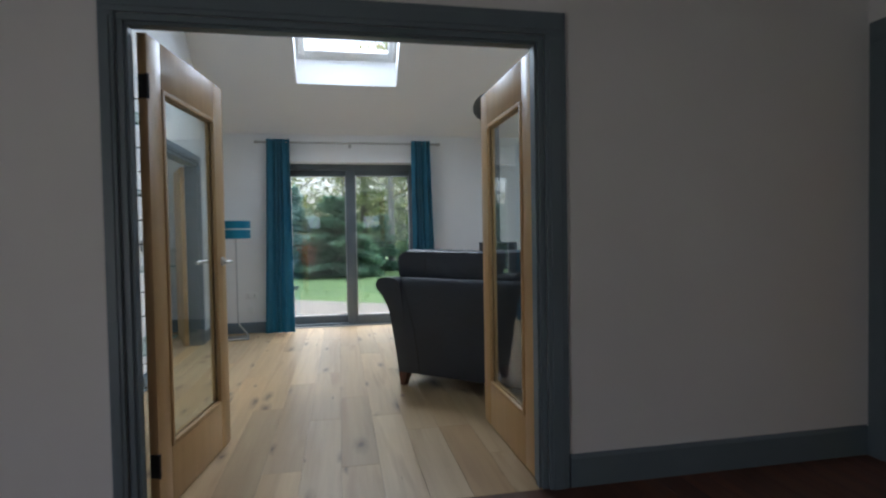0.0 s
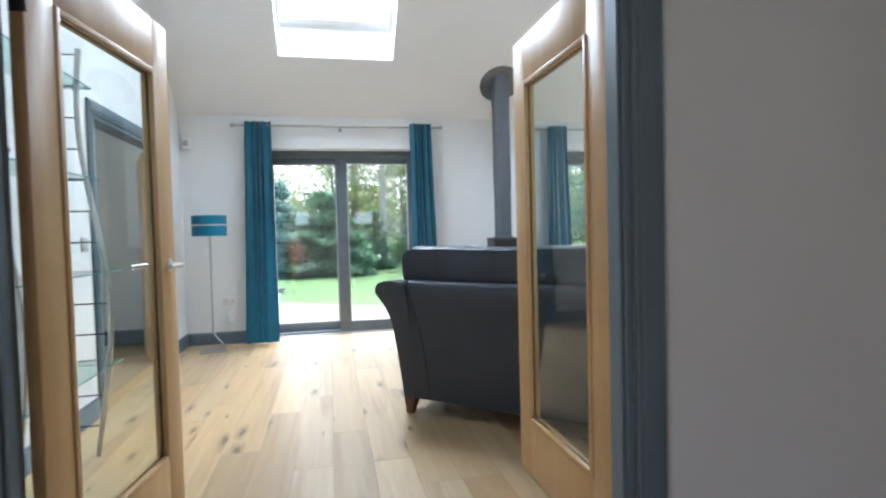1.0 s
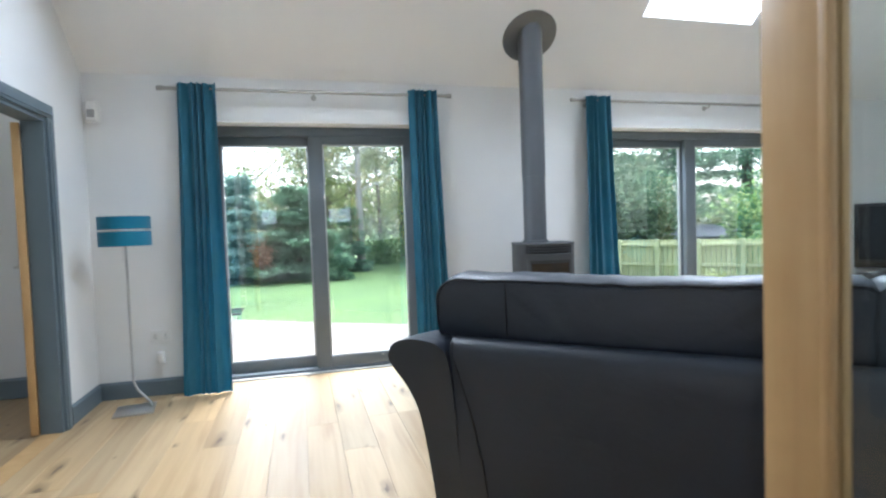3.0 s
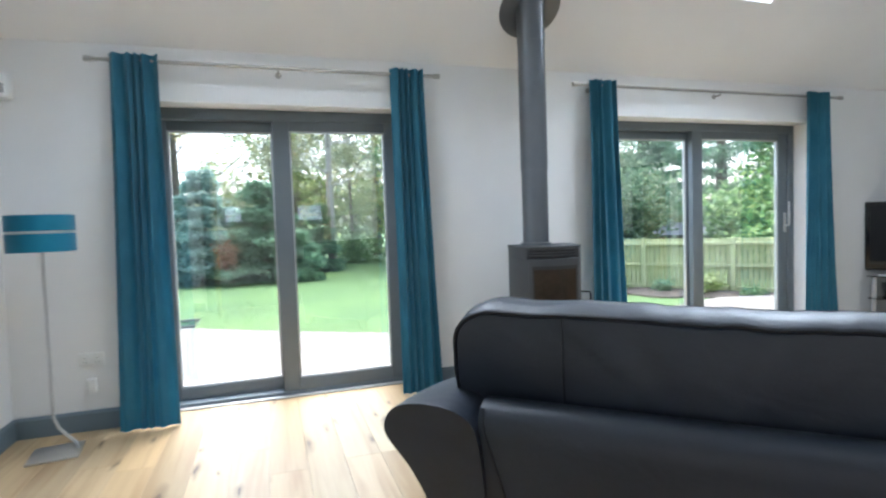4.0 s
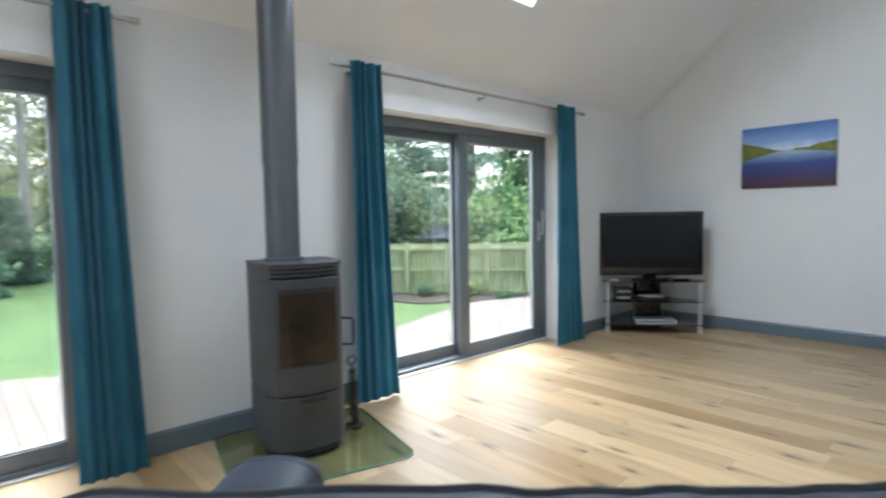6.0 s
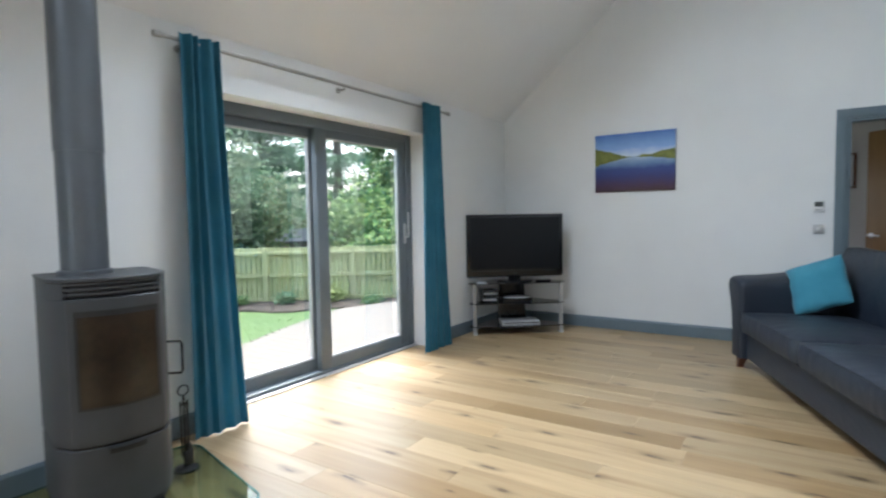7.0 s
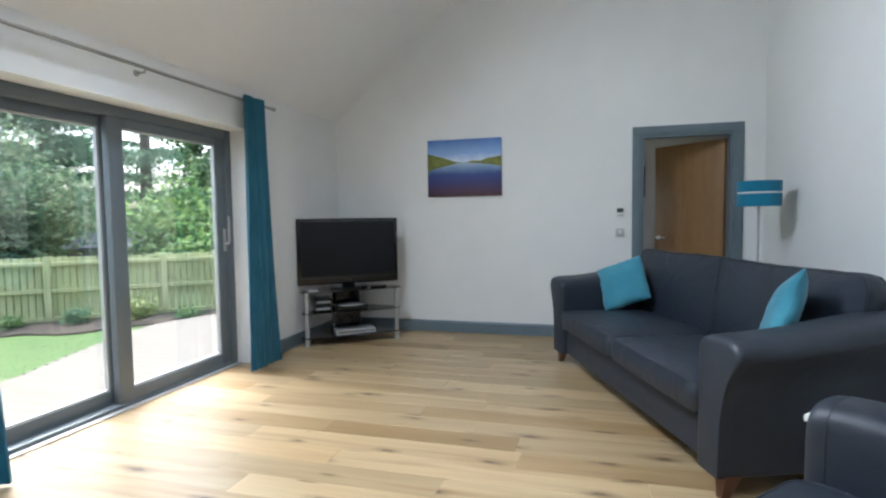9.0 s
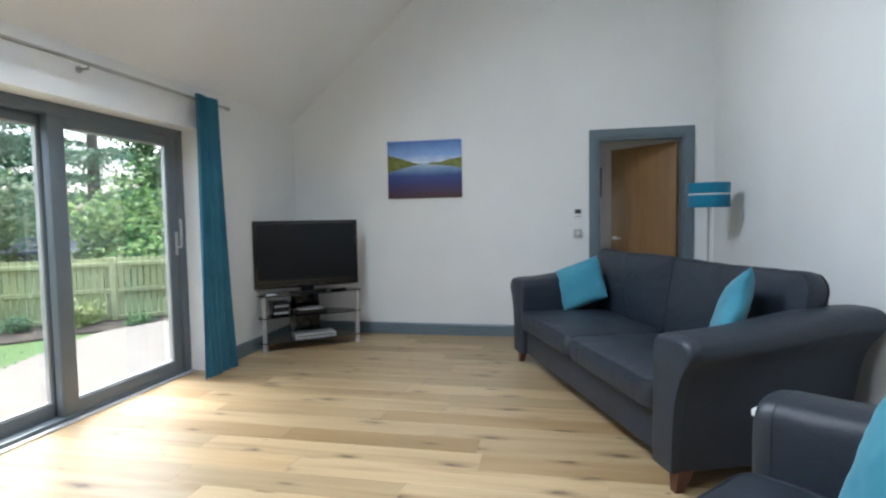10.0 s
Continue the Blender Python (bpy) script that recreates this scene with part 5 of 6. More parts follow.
east = pose(XR, 6.13, 1.34, 0, 0, -90)
th = plate("thermostat", east, 0.085, 0.105, "white wall thermostat with a dark display", "thermostat")
bm = bmesh.new()
box(bm, -0.032, 0.032, -0.0135, -0.010, -0.002, 0.042)
part("display", bm, M_LCD, th, "dark display")
bm = bmesh.new()
box(bm, -0.03, 0.03, -0.013, -0.010, -0.036, -0.026)
part("button", bm, M_GREYPLASTIC, th)


def rocker_switch(m, label):
    sw = plate("light_switch", m, 0.088, 0.088, label, "light switch", M_SILVER)
    bm = bmesh.new()
    box(bm, -0.012, 0.012, -0.016, -0.010, -0.018, 0.018, 0.002, 1, Matrix.Rotation(radians(4), 4, "X"))
    part("rocker", bm, M_WHITEPLASTIC, sw, "white rocker")
    return sw


rocker_switch(pose(XR, 6.13, 1.13, 0, 0, -90), "brushed steel light switch beside the doorway")
rocker_switch(pose(XL, 6.98, 1.13, 0, 0, 90), "brushed steel light switch beside the doorway")


def socket(m, label):
    so = plate("wall_socket", m, 0.146, 0.086, label, "socket")
    for s in (-1, 1):
        bm = bmesh.new()
        box(bm, s * 0.036 - 0.003, s * 0.036 + 0.003, -0.0125, -0.010, 0.0, 0.012)
        box(bm, s * 0.036 - 0.011, s * 0.036 - 0.005, -0.0125, -0.010, -0.02, -0.014)
        box(bm, s * 0.036 + 0.005, s * 0.036 + 0.011, -0.0125, -0.010, -0.02, -0.014)
        part("pin_holes", bm, M_TVBLACK, so)
    for s in (-1, 1):
        bm = bmesh.new()
        box(bm, s * 0.03 - 0.006, s * 0.03 + 0.006, -0.014, -0.010, 0.022, 0.034, 0.002, 1)
        part("rocker", bm, M_WHITEPLASTIC, so)
    return so


socket(pose(-0.90, YW, 0.46), "white double socket on the wall behind the lamp")
pl = thing("lamp_plug", pose(-0.90, YW - 0.012, 0.30), "white plug and adapter below the socket", "plug")
bm = bmesh.new()
box(bm, -0.025, 0.025, -0.035, 0.011, -0.05, 0.04, 0.008)
part("casing", bm, M_WHITEPLASTIC, pl)
al = thing("alarm_sensor", pose(-1.27, YW, 2.165) @ Matrix.Diagonal((1.4, 1.2, 1.25, 1)), "small white alarm sensor high on the wall", "alarm sensor")
bm = bmesh.new()
prof = [(-0.035, -0.001), (-0.035, -0.03), (-0.022, -0.048), (0.022, -0.048), (0.035, -0.03), (0.035, -0.001)]
loft(bm, [[(x * s, y * s - (0.0 if s == 1 else 0.001), z) for x, y in prof] for z, s in ((-0.06, 0.8), (-0.05, 1.0), (0.05, 1.0), (0.06, 0.85))])
part("casing", bm, M_WHITEPLASTIC, al)
bm = bmesh.new()
box(bm, -0.018, 0.018, -0.0495, -0.046, -0.035, 0.012)
part("lens", bm, M_GREYPLASTIC, al, "milky lens")

lp = thing("framed_print", pose(EX - 0.001, 5.84, 1.79, 0, 0, -90) @ Matrix.Diagonal((1, 1, 0.78, 1)), "small dark framed print in the lobby", "picture")
bm = bmesh.new()
for a, b, c, d in ((-0.14, -0.11, -0.28, 0.28), (0.11, 0.14, -0.28, 0.28), (-0.11, 0.11, 0.25, 0.28), (-0.11, 0.11, -0.28, -0.25)):
    box(bm, a, b, -0.02, 0, c, d, 0.003)
part("frame", bm, M_LEG, lp)
bm = bmesh.new()
box(bm, -0.11, 0.11, -0.01, -0.002, -0.25, 0.25)
part("print", bm, M_GREYPLASTIC, lp)

# ---- glass shelf unit with wavy steel poles, west wall ----
def wave_x(z):
    return 0.058 * math.sin(2 * math.pi * (z - 0.2) / 2.2) + 0.02


shelf = thing("glass_shelf_unit", pose(XL + 0.02, 5.95, 0), "tall shelf unit with wavy steel poles and glass shelves", "shelf unit")
for y in (-0.42, 0.42):
    bm = bmesh.new()
    tube(bm, [(0.26 + wave_x(2.16 * k / 30), y, 2.16 * k / 30) for k in range(31)], 0.014, 10)
    part("wavy_pole", bm, M_STEEL, shelf, "wavy brushed steel pole")
    bm = bmesh.new()
    tube(bm, [(0.015, y, 0.0), (0.015, y, 2.16)], 0.011, 10)
    part("back_pole", bm, M_STEEL, shelf)
    for k in range(1, 14):
        z = 0.164 * k - 0.001
        bm = bmesh.new()
        tube(bm, [(0.015, y, z), (0.26 + wave_x(z), y, z)], 0.004, 6)
        part("rung", bm, M_STOVEDARK, shelf, "thin dark rung")
SHELF_Z = (0.491, 0.983, 1.475, 1.967)
for z in SHELF_Z:
    bm = bmesh.new()
    depth = 0.30 + wave_x(z)
    box(bm, 0.0, depth, -0.50, 0.50, z + 0.0045, z + 0.0115, 0.001, 1)
    part("shelf", bm, M_SHELFGLASS, shelf, "clear glass shelf", False).visible_shadow = False
    bm = bmesh.new()
    box(bm, depth, depth + 0.003, -0.50, 0.50, z + 0.005, z + 0.011)
    box(bm, 0.0, depth, -0.503, -0.50, z + 0.005, z + 0.011)
    box(bm, 0.0, depth, 0.50, 0.503, z + 0.005, z + 0.011)
    part("shelf_edge", bm, M_GLASSEDGE, shelf, "green glass edge")


def vase(m, prof, mat, label):
    root = thing("vase", m, label, "vase", "ornaments on the glass shelves")
    bm = bmesh.new()
    lathe(bm, prof + [(max(0.004, r - 0.006), z) for r, z in prof[::-1][:-1]], 24)
    part("body", bm, mat, root)
    return root


def glazed(name, c):
    return surface(name, c, tuple(min(1, 1.3 * v) for v in c), 6.0, 0.2, 0.05, bump_strength=0.0)


sx, sy = XL + 0.19, 5.95
vase(pose(sx, sy - 0.28, SHELF_Z[3] + 0.012), [(0.03, 0), (0.045, 0.03), (0.05, 0.10), (0.025, 0.16), (0.03, 0.19)], glazed("blue_glaze", (0.02, 0.05, 0.35)), "small blue glazed vase on a glass shelf")
vase(pose(sx, sy - 0.26, SHELF_Z[2] + 0.012), [(0.03, 0), (0.06, 0.02), (0.07, 0.05), (0.066, 0.06)], glazed("purple_glaze", (0.10, 0.02, 0.10)), "purple glazed bowl on a glass shelf")
vase(pose(sx, sy - 0.24, SHELF_Z[1] + 0.012), [(0.035, 0), (0.05, 0.04), (0.055, 0.12), (0.04, 0.2), (0.045, 0.22)], glazed("green_glaze", (0.18, 0.26, 0.03)), "green glazed vase on a glass shelf")
vase(pose(sx, sy - 0.25, SHELF_Z[0] + 0.012), [(0.03, 0), (0.045, 0.04), (0.05, 0.09), (0.03, 0.13)], glazed("red_glaze", (0.35, 0.05, 0.02)), "small red glazed pot on a glass shelf")

# stone pier in the side room
pier = thing("stone_pier", pose(-3.3, 9.1, 0), "rough grey stone pier in the side room", "stone pier")
rnd = random.Random(5)
z = 0.0
while z < 2.55:
    h = rnd.uniform(0.11, 0.2)
    h = min(h, 2.6 - z)
    x = -0.3
    while x < 0.3:
        w = min(rnd.uniform(0.16, 0.34), 0.3 - x)
        if 0.3 - x - w < 0.08:
            w = 0.3 - x
        bm = bmesh.new()
        j = rnd.uniform(-0.015, 0.015)
        box(bm, x + 0.006, x + w - 0.006, -0.22 + j, 0.22, z + 0.005, z + h - 0.005, 0.014, 2)
        part("stone", bm, M_STONE, pier)
        x += w
    z += h


# ---- garden ----
GZ = -0.14
DECK = [(-9, 14.6), (-4, 14.2), (-1.0, 13.4), (0.3, 12.5), (1.5, 11.75), (3.0, 11.2), (4.6, 11.3), (5.4, 11.6), (6.2, 11.85), (6.8, 12.0), (7.6, 11.75), (8.6, 10.9), (10, 10.6)]

bm = bmesh.new()
n = 80
verts = {}
for i in range(n + 1):
    for j in range(n + 1):
        x, y = -60 + 140 * i / n, -40 + 140 * j / n
        far = max(0.0, math.hypot(x - 2, y - 9) - 9)
        z = GZ + (0.03 * noise.noise(Vector((x * 0.3, y * 0.3, 0))) + 0.02 * far * smooth_step(11, 40, y) if y > 12 else -0.01)
        verts[i, j] = bm.verts.new((x, y, z))
for i in range(n):
    for j in range(n):
        bm.faces.new((verts[i, j], verts[i + 1, j], verts[i + 1, j + 1], verts[i, j + 1]))
ring0 = [verts[i, 0] for i in range(n)] + [verts[n, j] for j in range(n)] + [verts[i, n] for i in range(n, 0, -1)] + [verts[0, j] for j in range(n, 0, -1)]
ring1 = [bm.verts.new((10 + (v.co.x - 10) * 35, 30 + (v.co.y - 30) * 35, GZ + 0.6)) for v in ring0]
for k in range(len(ring0)):
    q = (k + 1) % len(ring0)
    bm.faces.new((ring0[q], ring0[k], ring1[k], ring1[q]))
bmesh.ops.recalc_face_normals(bm, faces=bm.faces[:])
structure("ground", bm, M_LAWN, "mown green lawn", "lawn", True)

# low table on the deck
garden_table = thing("garden_table", pose(-0.95, 10.88, -0.045), "low dark metal garden table standing on the deck", "garden table")
for y in (-0.195, 0.195):
    bm = bmesh.new()
    tube(bm, [(-0.5, y, 0.445), (0.5, y, 0.445)], 0.011, 10)
    part("rail", bm, M_STOVEDARK, garden_table, "dark metal rim tube")
for x in (-0.5, 0.5):
    bm = bmesh.new()
    tube(bm, [(x, -0.195, 0.445), (x, 0.195, 0.445)], 0.005, 8)
    part("end_rail", bm, M_STOVEDARK, garden_table, "thin dark end tube")
bm = bmesh.new()
box(bm, -0.49, 0.49, -0.185, 0.185, 0.440, 0.446)
part("top", bm, M_SHELFGLASS, garden_table, "clear glass top", False).visible_shadow = False
for x in (-0.42, 0.42):
    for y in (-0.17, 0.17):
        bm = bmesh.new()
        tube(bm, [(x, y, 0.0), (x, y, 0.442)], 0.006, 8)
        part("leg", bm, M_CHROME, garden_table, "thin bright metal leg")

# short grass tufts near the house
rnd = random.Random(11)
verts, faces = [], []
for _ in range(26000):
    x, y = rnd.uniform(-6, 9), rnd.uniform(11.8, 24)
    if y < along(DECK, x) + 0.05:
        continue
    a, h, w = rnd.uniform(0, math.pi), rnd.uniform(0.004, 0.014), rnd.uniform(0.004, 0.009)
    dx, dy = math.cos(a) * w, math.sin(a) * w
    k = len(verts)
    z = GZ - 0.02
    verts += [(x - dx, y - dy, z), (x + dx, y + dy, z), (x + rnd.uniform(-0.03, 0.03), y + rnd.uniform(-0.03, 0.03), z + h + 0.02)]
    faces.append((k, k + 1, k + 2))
me = bpy.data.meshes.new("grass")
me.from_pydata(verts, [], faces)
me.materials.append(M_GRASS)
tagged(new("grass", me), "short green grass blades of the lawn", "grass", kind="stuff")


# ---- plants ----
def leaf_cloud(points, size, rnd, flat=0.0, droop=0.0, width=0.26):
    """Folded leaf quads at points, or at (point, direction) pairs, each with a turn of its own."""
    verts, faces = [], []
    for p in points:
        s = size * rnd.uniform(0.6, 1.35)
        d = Vector((rnd.gauss(0, 1), rnd.gauss(0, 1), rnd.gauss(0, 1) * (1 - flat) - droop))
        if isinstance(p, tuple) and len(p) == 2:
            d = d * 0.45 + p[1]
            p = p[0]
        d.normalize()
        side = d.cross(Vector((rnd.gauss(0, 1), rnd.gauss(0, 1), rnd.gauss(0, 1)))).normalized()
        k = len(verts)
        p = Vector(p)
        mid = d.cross(side) * (0.12 * s)
        verts += [p, p + d * (0.5 * s) + side * (width * s) + mid, p + d * s, p + d * (0.5 * s) - side * (width * s) + mid]
        faces += [(k, k + 1, k + 2), (k, k + 2, k + 3)]
    return verts, faces


def crown(name, points, size, rnd, mat, parent, **kw):
    me = bpy.data.meshes.new(name)
    v, f = leaf_cloud(points, size, rnd, **kw)
    me.from_pydata(v, [], f)
    me.materials.append(mat)
    ob = new(name, me)
    ob.parent = parent
    return ob


def conifer(at, height, radius, count, seed, label="dark green conifer in the garden", mat=None, low=0.0, leaf=0.13, gaps=0.0):
    rnd = random.Random(seed)
    root = thing("conifer_tree", pose(*at), label, "tree", "garden conifers")
    bm = bmesh.new()
    tube(bm, [(0, 0, -0.1), (0.03, 0, height * 0.5), (0, 0.02, height * 0.97)], 0.1, 9, [0.05 + 0.022 * height, 0.015 + 0.012 * height, 0.01])
    part("trunk", bm, M_BARK, root)
    pts = []
    bm = bmesh.new()
    tiers = max(7, int(height * (3.2 if gaps == 0 else 2.0)))
    boughs = []
    for i in range(tiers):
        h = low + (0.985 - low) * (i + 0.5 * rnd.random()) / tiers
        for k in range(8 if gaps == 0 else 6):
            a = 2 * math.pi * (k + rnd.random()) / 8
            if rnd.random() < gaps:
                continue
            r = radius * (1 - h) ** 0.8 * rnd.uniform(0.62, 1.08) + 0.08
            boughs.append((h * height + rnd.uniform(-0.1, 0.1), a, r))
    total = sum(r for z, a, r in boughs)
    for z, a, r in boughs:
        o = Vector((math.cos(a), math.sin(a), 0))
        sag = rnd.uniform(0.15, 0.4) if gaps == 0 else rnd.uniform(0.02, 0.2)
        axis = [o * (r * s) + Vector((0, 0, z + r * (0.18 * s - sag * s * s))) for s in (0, 0.35, 0.7, 1.0)]
        q = 0.006 + 0.008 * r
        tube(bm, axis, q, 5, [q, q * 0.8, q * 0.5, q * 0.2])
        side = Vector((-o.y, o.x, 0))
        for _ in range(max(6, int(count * r / total))):
            s = rnd.random() ** 0.75
            fan = 0.30 * r * math.sin(math.pi * min(1.0, 0.15 + 0.8 * s)) + 0.05
            across = rnd.gauss(0, 0.6) * fan
            p = o * (r * s) + side * across + Vector((0, 0, z + r * (0.18 * s - sag * s * s) - abs(rnd.gauss(0, 0.07 + 0.02 * r)) + 0.04))
            pts.append((p, o + side * (across / max(0.05, fan)) * 0.8 + Vector((0, 0, -0.35))))
    part("boughs", bm, M_BARK, root)
    crown("crown", pts, leaf, rnd, mat or M_CONIFER, root, width=0.16)
    return root


def broadleaf(at, height, radius, count, seed, mat, label, leaf=0.16, trunk_mat=None, base=0.35, gaps=0.5, trunk_r=None, limbs=9):
    rnd = random.Random(seed)
    root = thing("broadleaf_tree", pose(*at), label, "tree", "garden trees")
    tr = trunk_r or 0.018 * height + 0.03
    lean = (rnd.uniform(-0.4, 0.4), rnd.uniform(-0.3, 0.3))
    top = Vector((lean[0], lean[1], height * 0.93))
    bm = bmesh.new()
    tpts = [Vector((lean[0] * s ** 2, lean[1] * s ** 2, -0.15 + (height * 0.93 + 0.15) * s)) for s in (0, 0.2, 0.4, 0.6, 0.8, 1.0)]
    tube(bm, tpts, tr, 9, [tr * q for q in (1.25, 1.0, 0.82, 0.6, 0.38, 0.12)])
    part("trunk", bm, trunk_mat or M_BARK, root)
    pts = []
    bm = bmesh.new()
    for k in range(limbs):
        s = base + (0.97 - base) * (k + rnd.random()) / limbs
        o = Vector((lean[0] * s ** 2, lean[1] * s ** 2, height * 0.93 * s))
        a = 2.4 * k + rnd.uniform(-0.5, 0.5)
        ln = radius * (0.55 + 0.5 * rnd.random()) * (1.15 - 0.55 * s)
        rise = ln * rnd.uniform(0.35, 0.8)
        end = o + Vector((math.cos(a) * ln, math.sin(a) * ln, rise))
        bend = 0.5 * (o + end) + Vector((rnd.uniform(-0.1, 0.1), rnd.uniform(-0.1, 0.1), -0.12 * ln))
        q = tr * 0.42 * (1.2 - s)
        tube(bm, [o, bend, end], q, 6, [q, q * 0.6, q * 0.15])
        for _ in range(7):
            f = rnd.uniform(0.3, 1.0)
            b = bend.lerp(end, f) if f > 0.5 else o.lerp(bend, 2 * f)
            tip = b + Vector((rnd.gauss(0, 1), rnd.gauss(0, 1), rnd.gauss(0.25, 0.7))).normalized() * ln * rnd.uniform(0.25, 0.6)
            tube(bm, [b, 0.5 * (b + tip) + Vector((0, 0, 0.05)), tip], q * 0.3, 5, [q * 0.3, q * 0.18, q * 0.05])
            n = int(count / (limbs * 7))
            if rnd.random() < gaps * 0.35:
                n = n // 4
            for _ in range(n):
                g = rnd.uniform(0.35, 1.1)
                pts.append(b.lerp(tip, g) + Vector((rnd.gauss(0, 1), rnd.gauss(0, 1), rnd.gauss(0, 1))) * radius * 0.085)
    part("limbs", bm, trunk_mat or M_BARK, root)
    crown("crown", pts, leaf, rnd, mat, root, flat=0.3, droop=0.2)
    return root


def shrub(at, w, h, count, seed, mat, label, leaf=0.09, stems=14):
    rnd = random.Random(seed)
    root = thing("shrub", pose(*at), label, "shrub", "garden shrubs")
    bm = bmesh.new()
    pts = []
    for k in range(stems):
        a, s = rnd.uniform(0, 2 * math.pi), rnd.uniform(0.15, 1.0)
        tip = Vector((math.cos(a) * w * 0.5 * s, math.sin(a) * w * 0.5 * s, h * rnd.uniform(0.45, 1.0) * (1.1 - 0.35 * s)))
        tube(bm, [(0, 0, -0.05), tip * 0.5 + Vector((0, 0, 0.08 * h)), tip], 0.012, 5, [0.016, 0.010, 0.003])
        for _ in range(count // stems):
            g = rnd.uniform(0.25, 1.05)
            pts.append(tip * g + Vector((rnd.gauss(0, 1), rnd.gauss(0, 1), rnd.gauss(0, 1))) * (0.13 if stems < 20 else 0.085) * w)
    pts = [p for p in pts if p.z > 0.0]
    part("stems", bm, M_BARK, root)
    crown("foliage", pts, leaf, rnd, mat, root, flat=0.4)
    return root


# beyond the first glass door
conifer((-1.45, 21.0, GZ), 3.15, 1.75, 28000, 1, "blue-green spruce at the lawn's edge", M_BLUECONIFER)
conifer((0.1, 20.6, GZ), 2.85, 1.9, 30000, 2)
conifer((-2.9, 21.8, GZ), 2.4, 1.7, 16000, 3, "blue-green spruce at the lawn's edge", M_BLUECONIFER)
conifer((-4.6, 22.6, GZ), 2.6, 1.6, 12000, 4)
conifer((-7.0, 23.0, GZ), 3.0, 1.8, 12000, 20)
# Added clump that imitates a brown door's mirror image in the panes
shrub((-0.75, 19.6, GZ), 0.6, 1.3, 900, 6, M_BROWNMIRROR, "brown leafy clump standing in for a brown reflection in the glass", 0.08)
shrub((1.25, 22.0, GZ), 1.3, 1.5, 2600, 61, M_WILLOW, "dull olive shrub before the trees", 0.08)
conifer((1.75, 22.6, GZ), 2.2, 0.7, 7000, 7, "slim dark conifer among the trees")
shrub((3.2, 25.0, GZ + 0.1), 2.6, 1.0, 5000, 8, M_BROADLEAF, "low green hedge at the lawn's edge", 0.09)
shrub((5.6, 25.5, GZ + 0.1), 3.2, 1.2, 6000, 18, M_BROADLEAF, "low green hedge at the lawn's edge", 0.09)
shrub((8.0, 25.8, GZ + 0.1), 3.2, 1.3, 5000, 19, M_BROADLEAF, "low green hedge at the lawn's edge", 0.09)
broadleaf((2.15, 23.0, GZ), 9.4, 2.6, 2600, 9, M_AUTUMN, "tall pale-trunked tree with thin yellow leaves", 0.12, M_PALEBARK, 0.3, 0.8, 0.12, 14)
broadleaf((1.3, 27.0, GZ + 0.1), 10.2, 4.2, 7000, 10, M_AUTUMN, "tall tree with thin yellow-green autumn leaves", 0.13, None, 0.22, 0.7, 0.17, 18)
broadleaf((-3.2, 29.0, GZ + 0.1), 10.8, 4.4, 6000, 11, M_AUTUMN, "tall tree with thin yellow-green autumn leaves", 0.13, None, 0.25, 0.8, 0.17, 16)
broadleaf((4.6, 28.0, GZ + 0.1), 10.4, 4.4, 15000, 12, M_YELLOWGREEN, "tall tree with pale yellow-green leaves", 0.14, None, 0.12, 0.6, 0.16, 20)
broadleaf((3.3, 26.2, GZ + 0.1), 7.0, 2.6, 13000, 13, M_YELLOWGREEN, "young tree turning yellow at the lawn's edge", 0.12, None, 0.12, 0.5, 0.08, 16)
broadleaf((0.4, 25.0, GZ + 0.1), 6.0, 2.2, 8000, 16, M_YELLOWGREEN, "young tree turning yellow behind the conifers", 0.12, None, 0.2, 0.6, 0.07, 14)
broadleaf((-7.0, 29.0, GZ + 0.1), 10.5, 4.4, 5000, 14, M_AUTUMN, "tall tree with thin yellow-green autumn leaves", 0.13, None, 0.3, 0.8, 0.17, 14)
broadleaf((8.4, 28.0, GZ + 0.1), 10.0, 4.2, 12000, 15, M_BROADLEAF, "tall green tree at the lawn's edge", 0.15, None, 0.12, 0.5, 0.18, 18)
cable = thing("overhead_cable", pose(0, 0, 0), "thin dark overhead cable strung between tall trees", "cable")
bm = bmesh.new()
tube(bm, [(-7.0 + 15.4 * k / 12, 29.0 - k / 12, 4.4 - 0.5 * (1 - (k / 6 - 1) ** 2)) for k in range(13)], 0.014, 6)
part("wire", bm, M_STOVEDARK, cable)

# beyond the second glass door
shrub((8.0, 16.5, GZ), 3.1, 3.4, 20000, 21, M_WILLOW, "large willow-like grey-green shrub behind the fence", 0.12, 40)
shrub((9.9, 19.6, GZ), 2.8, 3.0, 12000, 28, M_WILLOW, "large willow-like grey-green shrub behind the fence", 0.12, 34)
shrub((6.6, 18.6, GZ), 3.6, 3.0, 11000, 29, M_BROADLEAF, "dense green shrub behind the fence", 0.12, 34)
shrub((12.4, 16.1, GZ), 2.9, 2.5, 7000, 22, M_LAUREL, "large light-green laurel behind the fence", 0.19, 30)
shrub((10.9, 14.4, GZ), 1.8, 1.3, 3000, 62, M_LAUREL, "light-green laurel behind the fence", 0.15, 24)
broadleaf((15.7, 17.0, GZ), 5.0, 2.0, 17000, 25, M_BROADLEAF, "green ivy-grown tree behind the fence", 0.16, None, 0.06, 0.2, 0.22, 20)
shrub((15.2, 14.2, GZ), 3.6, 3.2, 10000, 26, M_LAUREL, "large light-green laurel behind the fence", 0.17, 30)
conifer((13.6, 22.4, GZ), 9.5, 4.2, 26000, 23, "tall dark cedar behind the fence", None, 0.16, 0.20, 0.4)
conifer((17.6, 22.6, GZ), 11.0, 4.8, 15000, 24, "tall dark cedar behind the fence", None, 0.14, 0.20, 0.62)
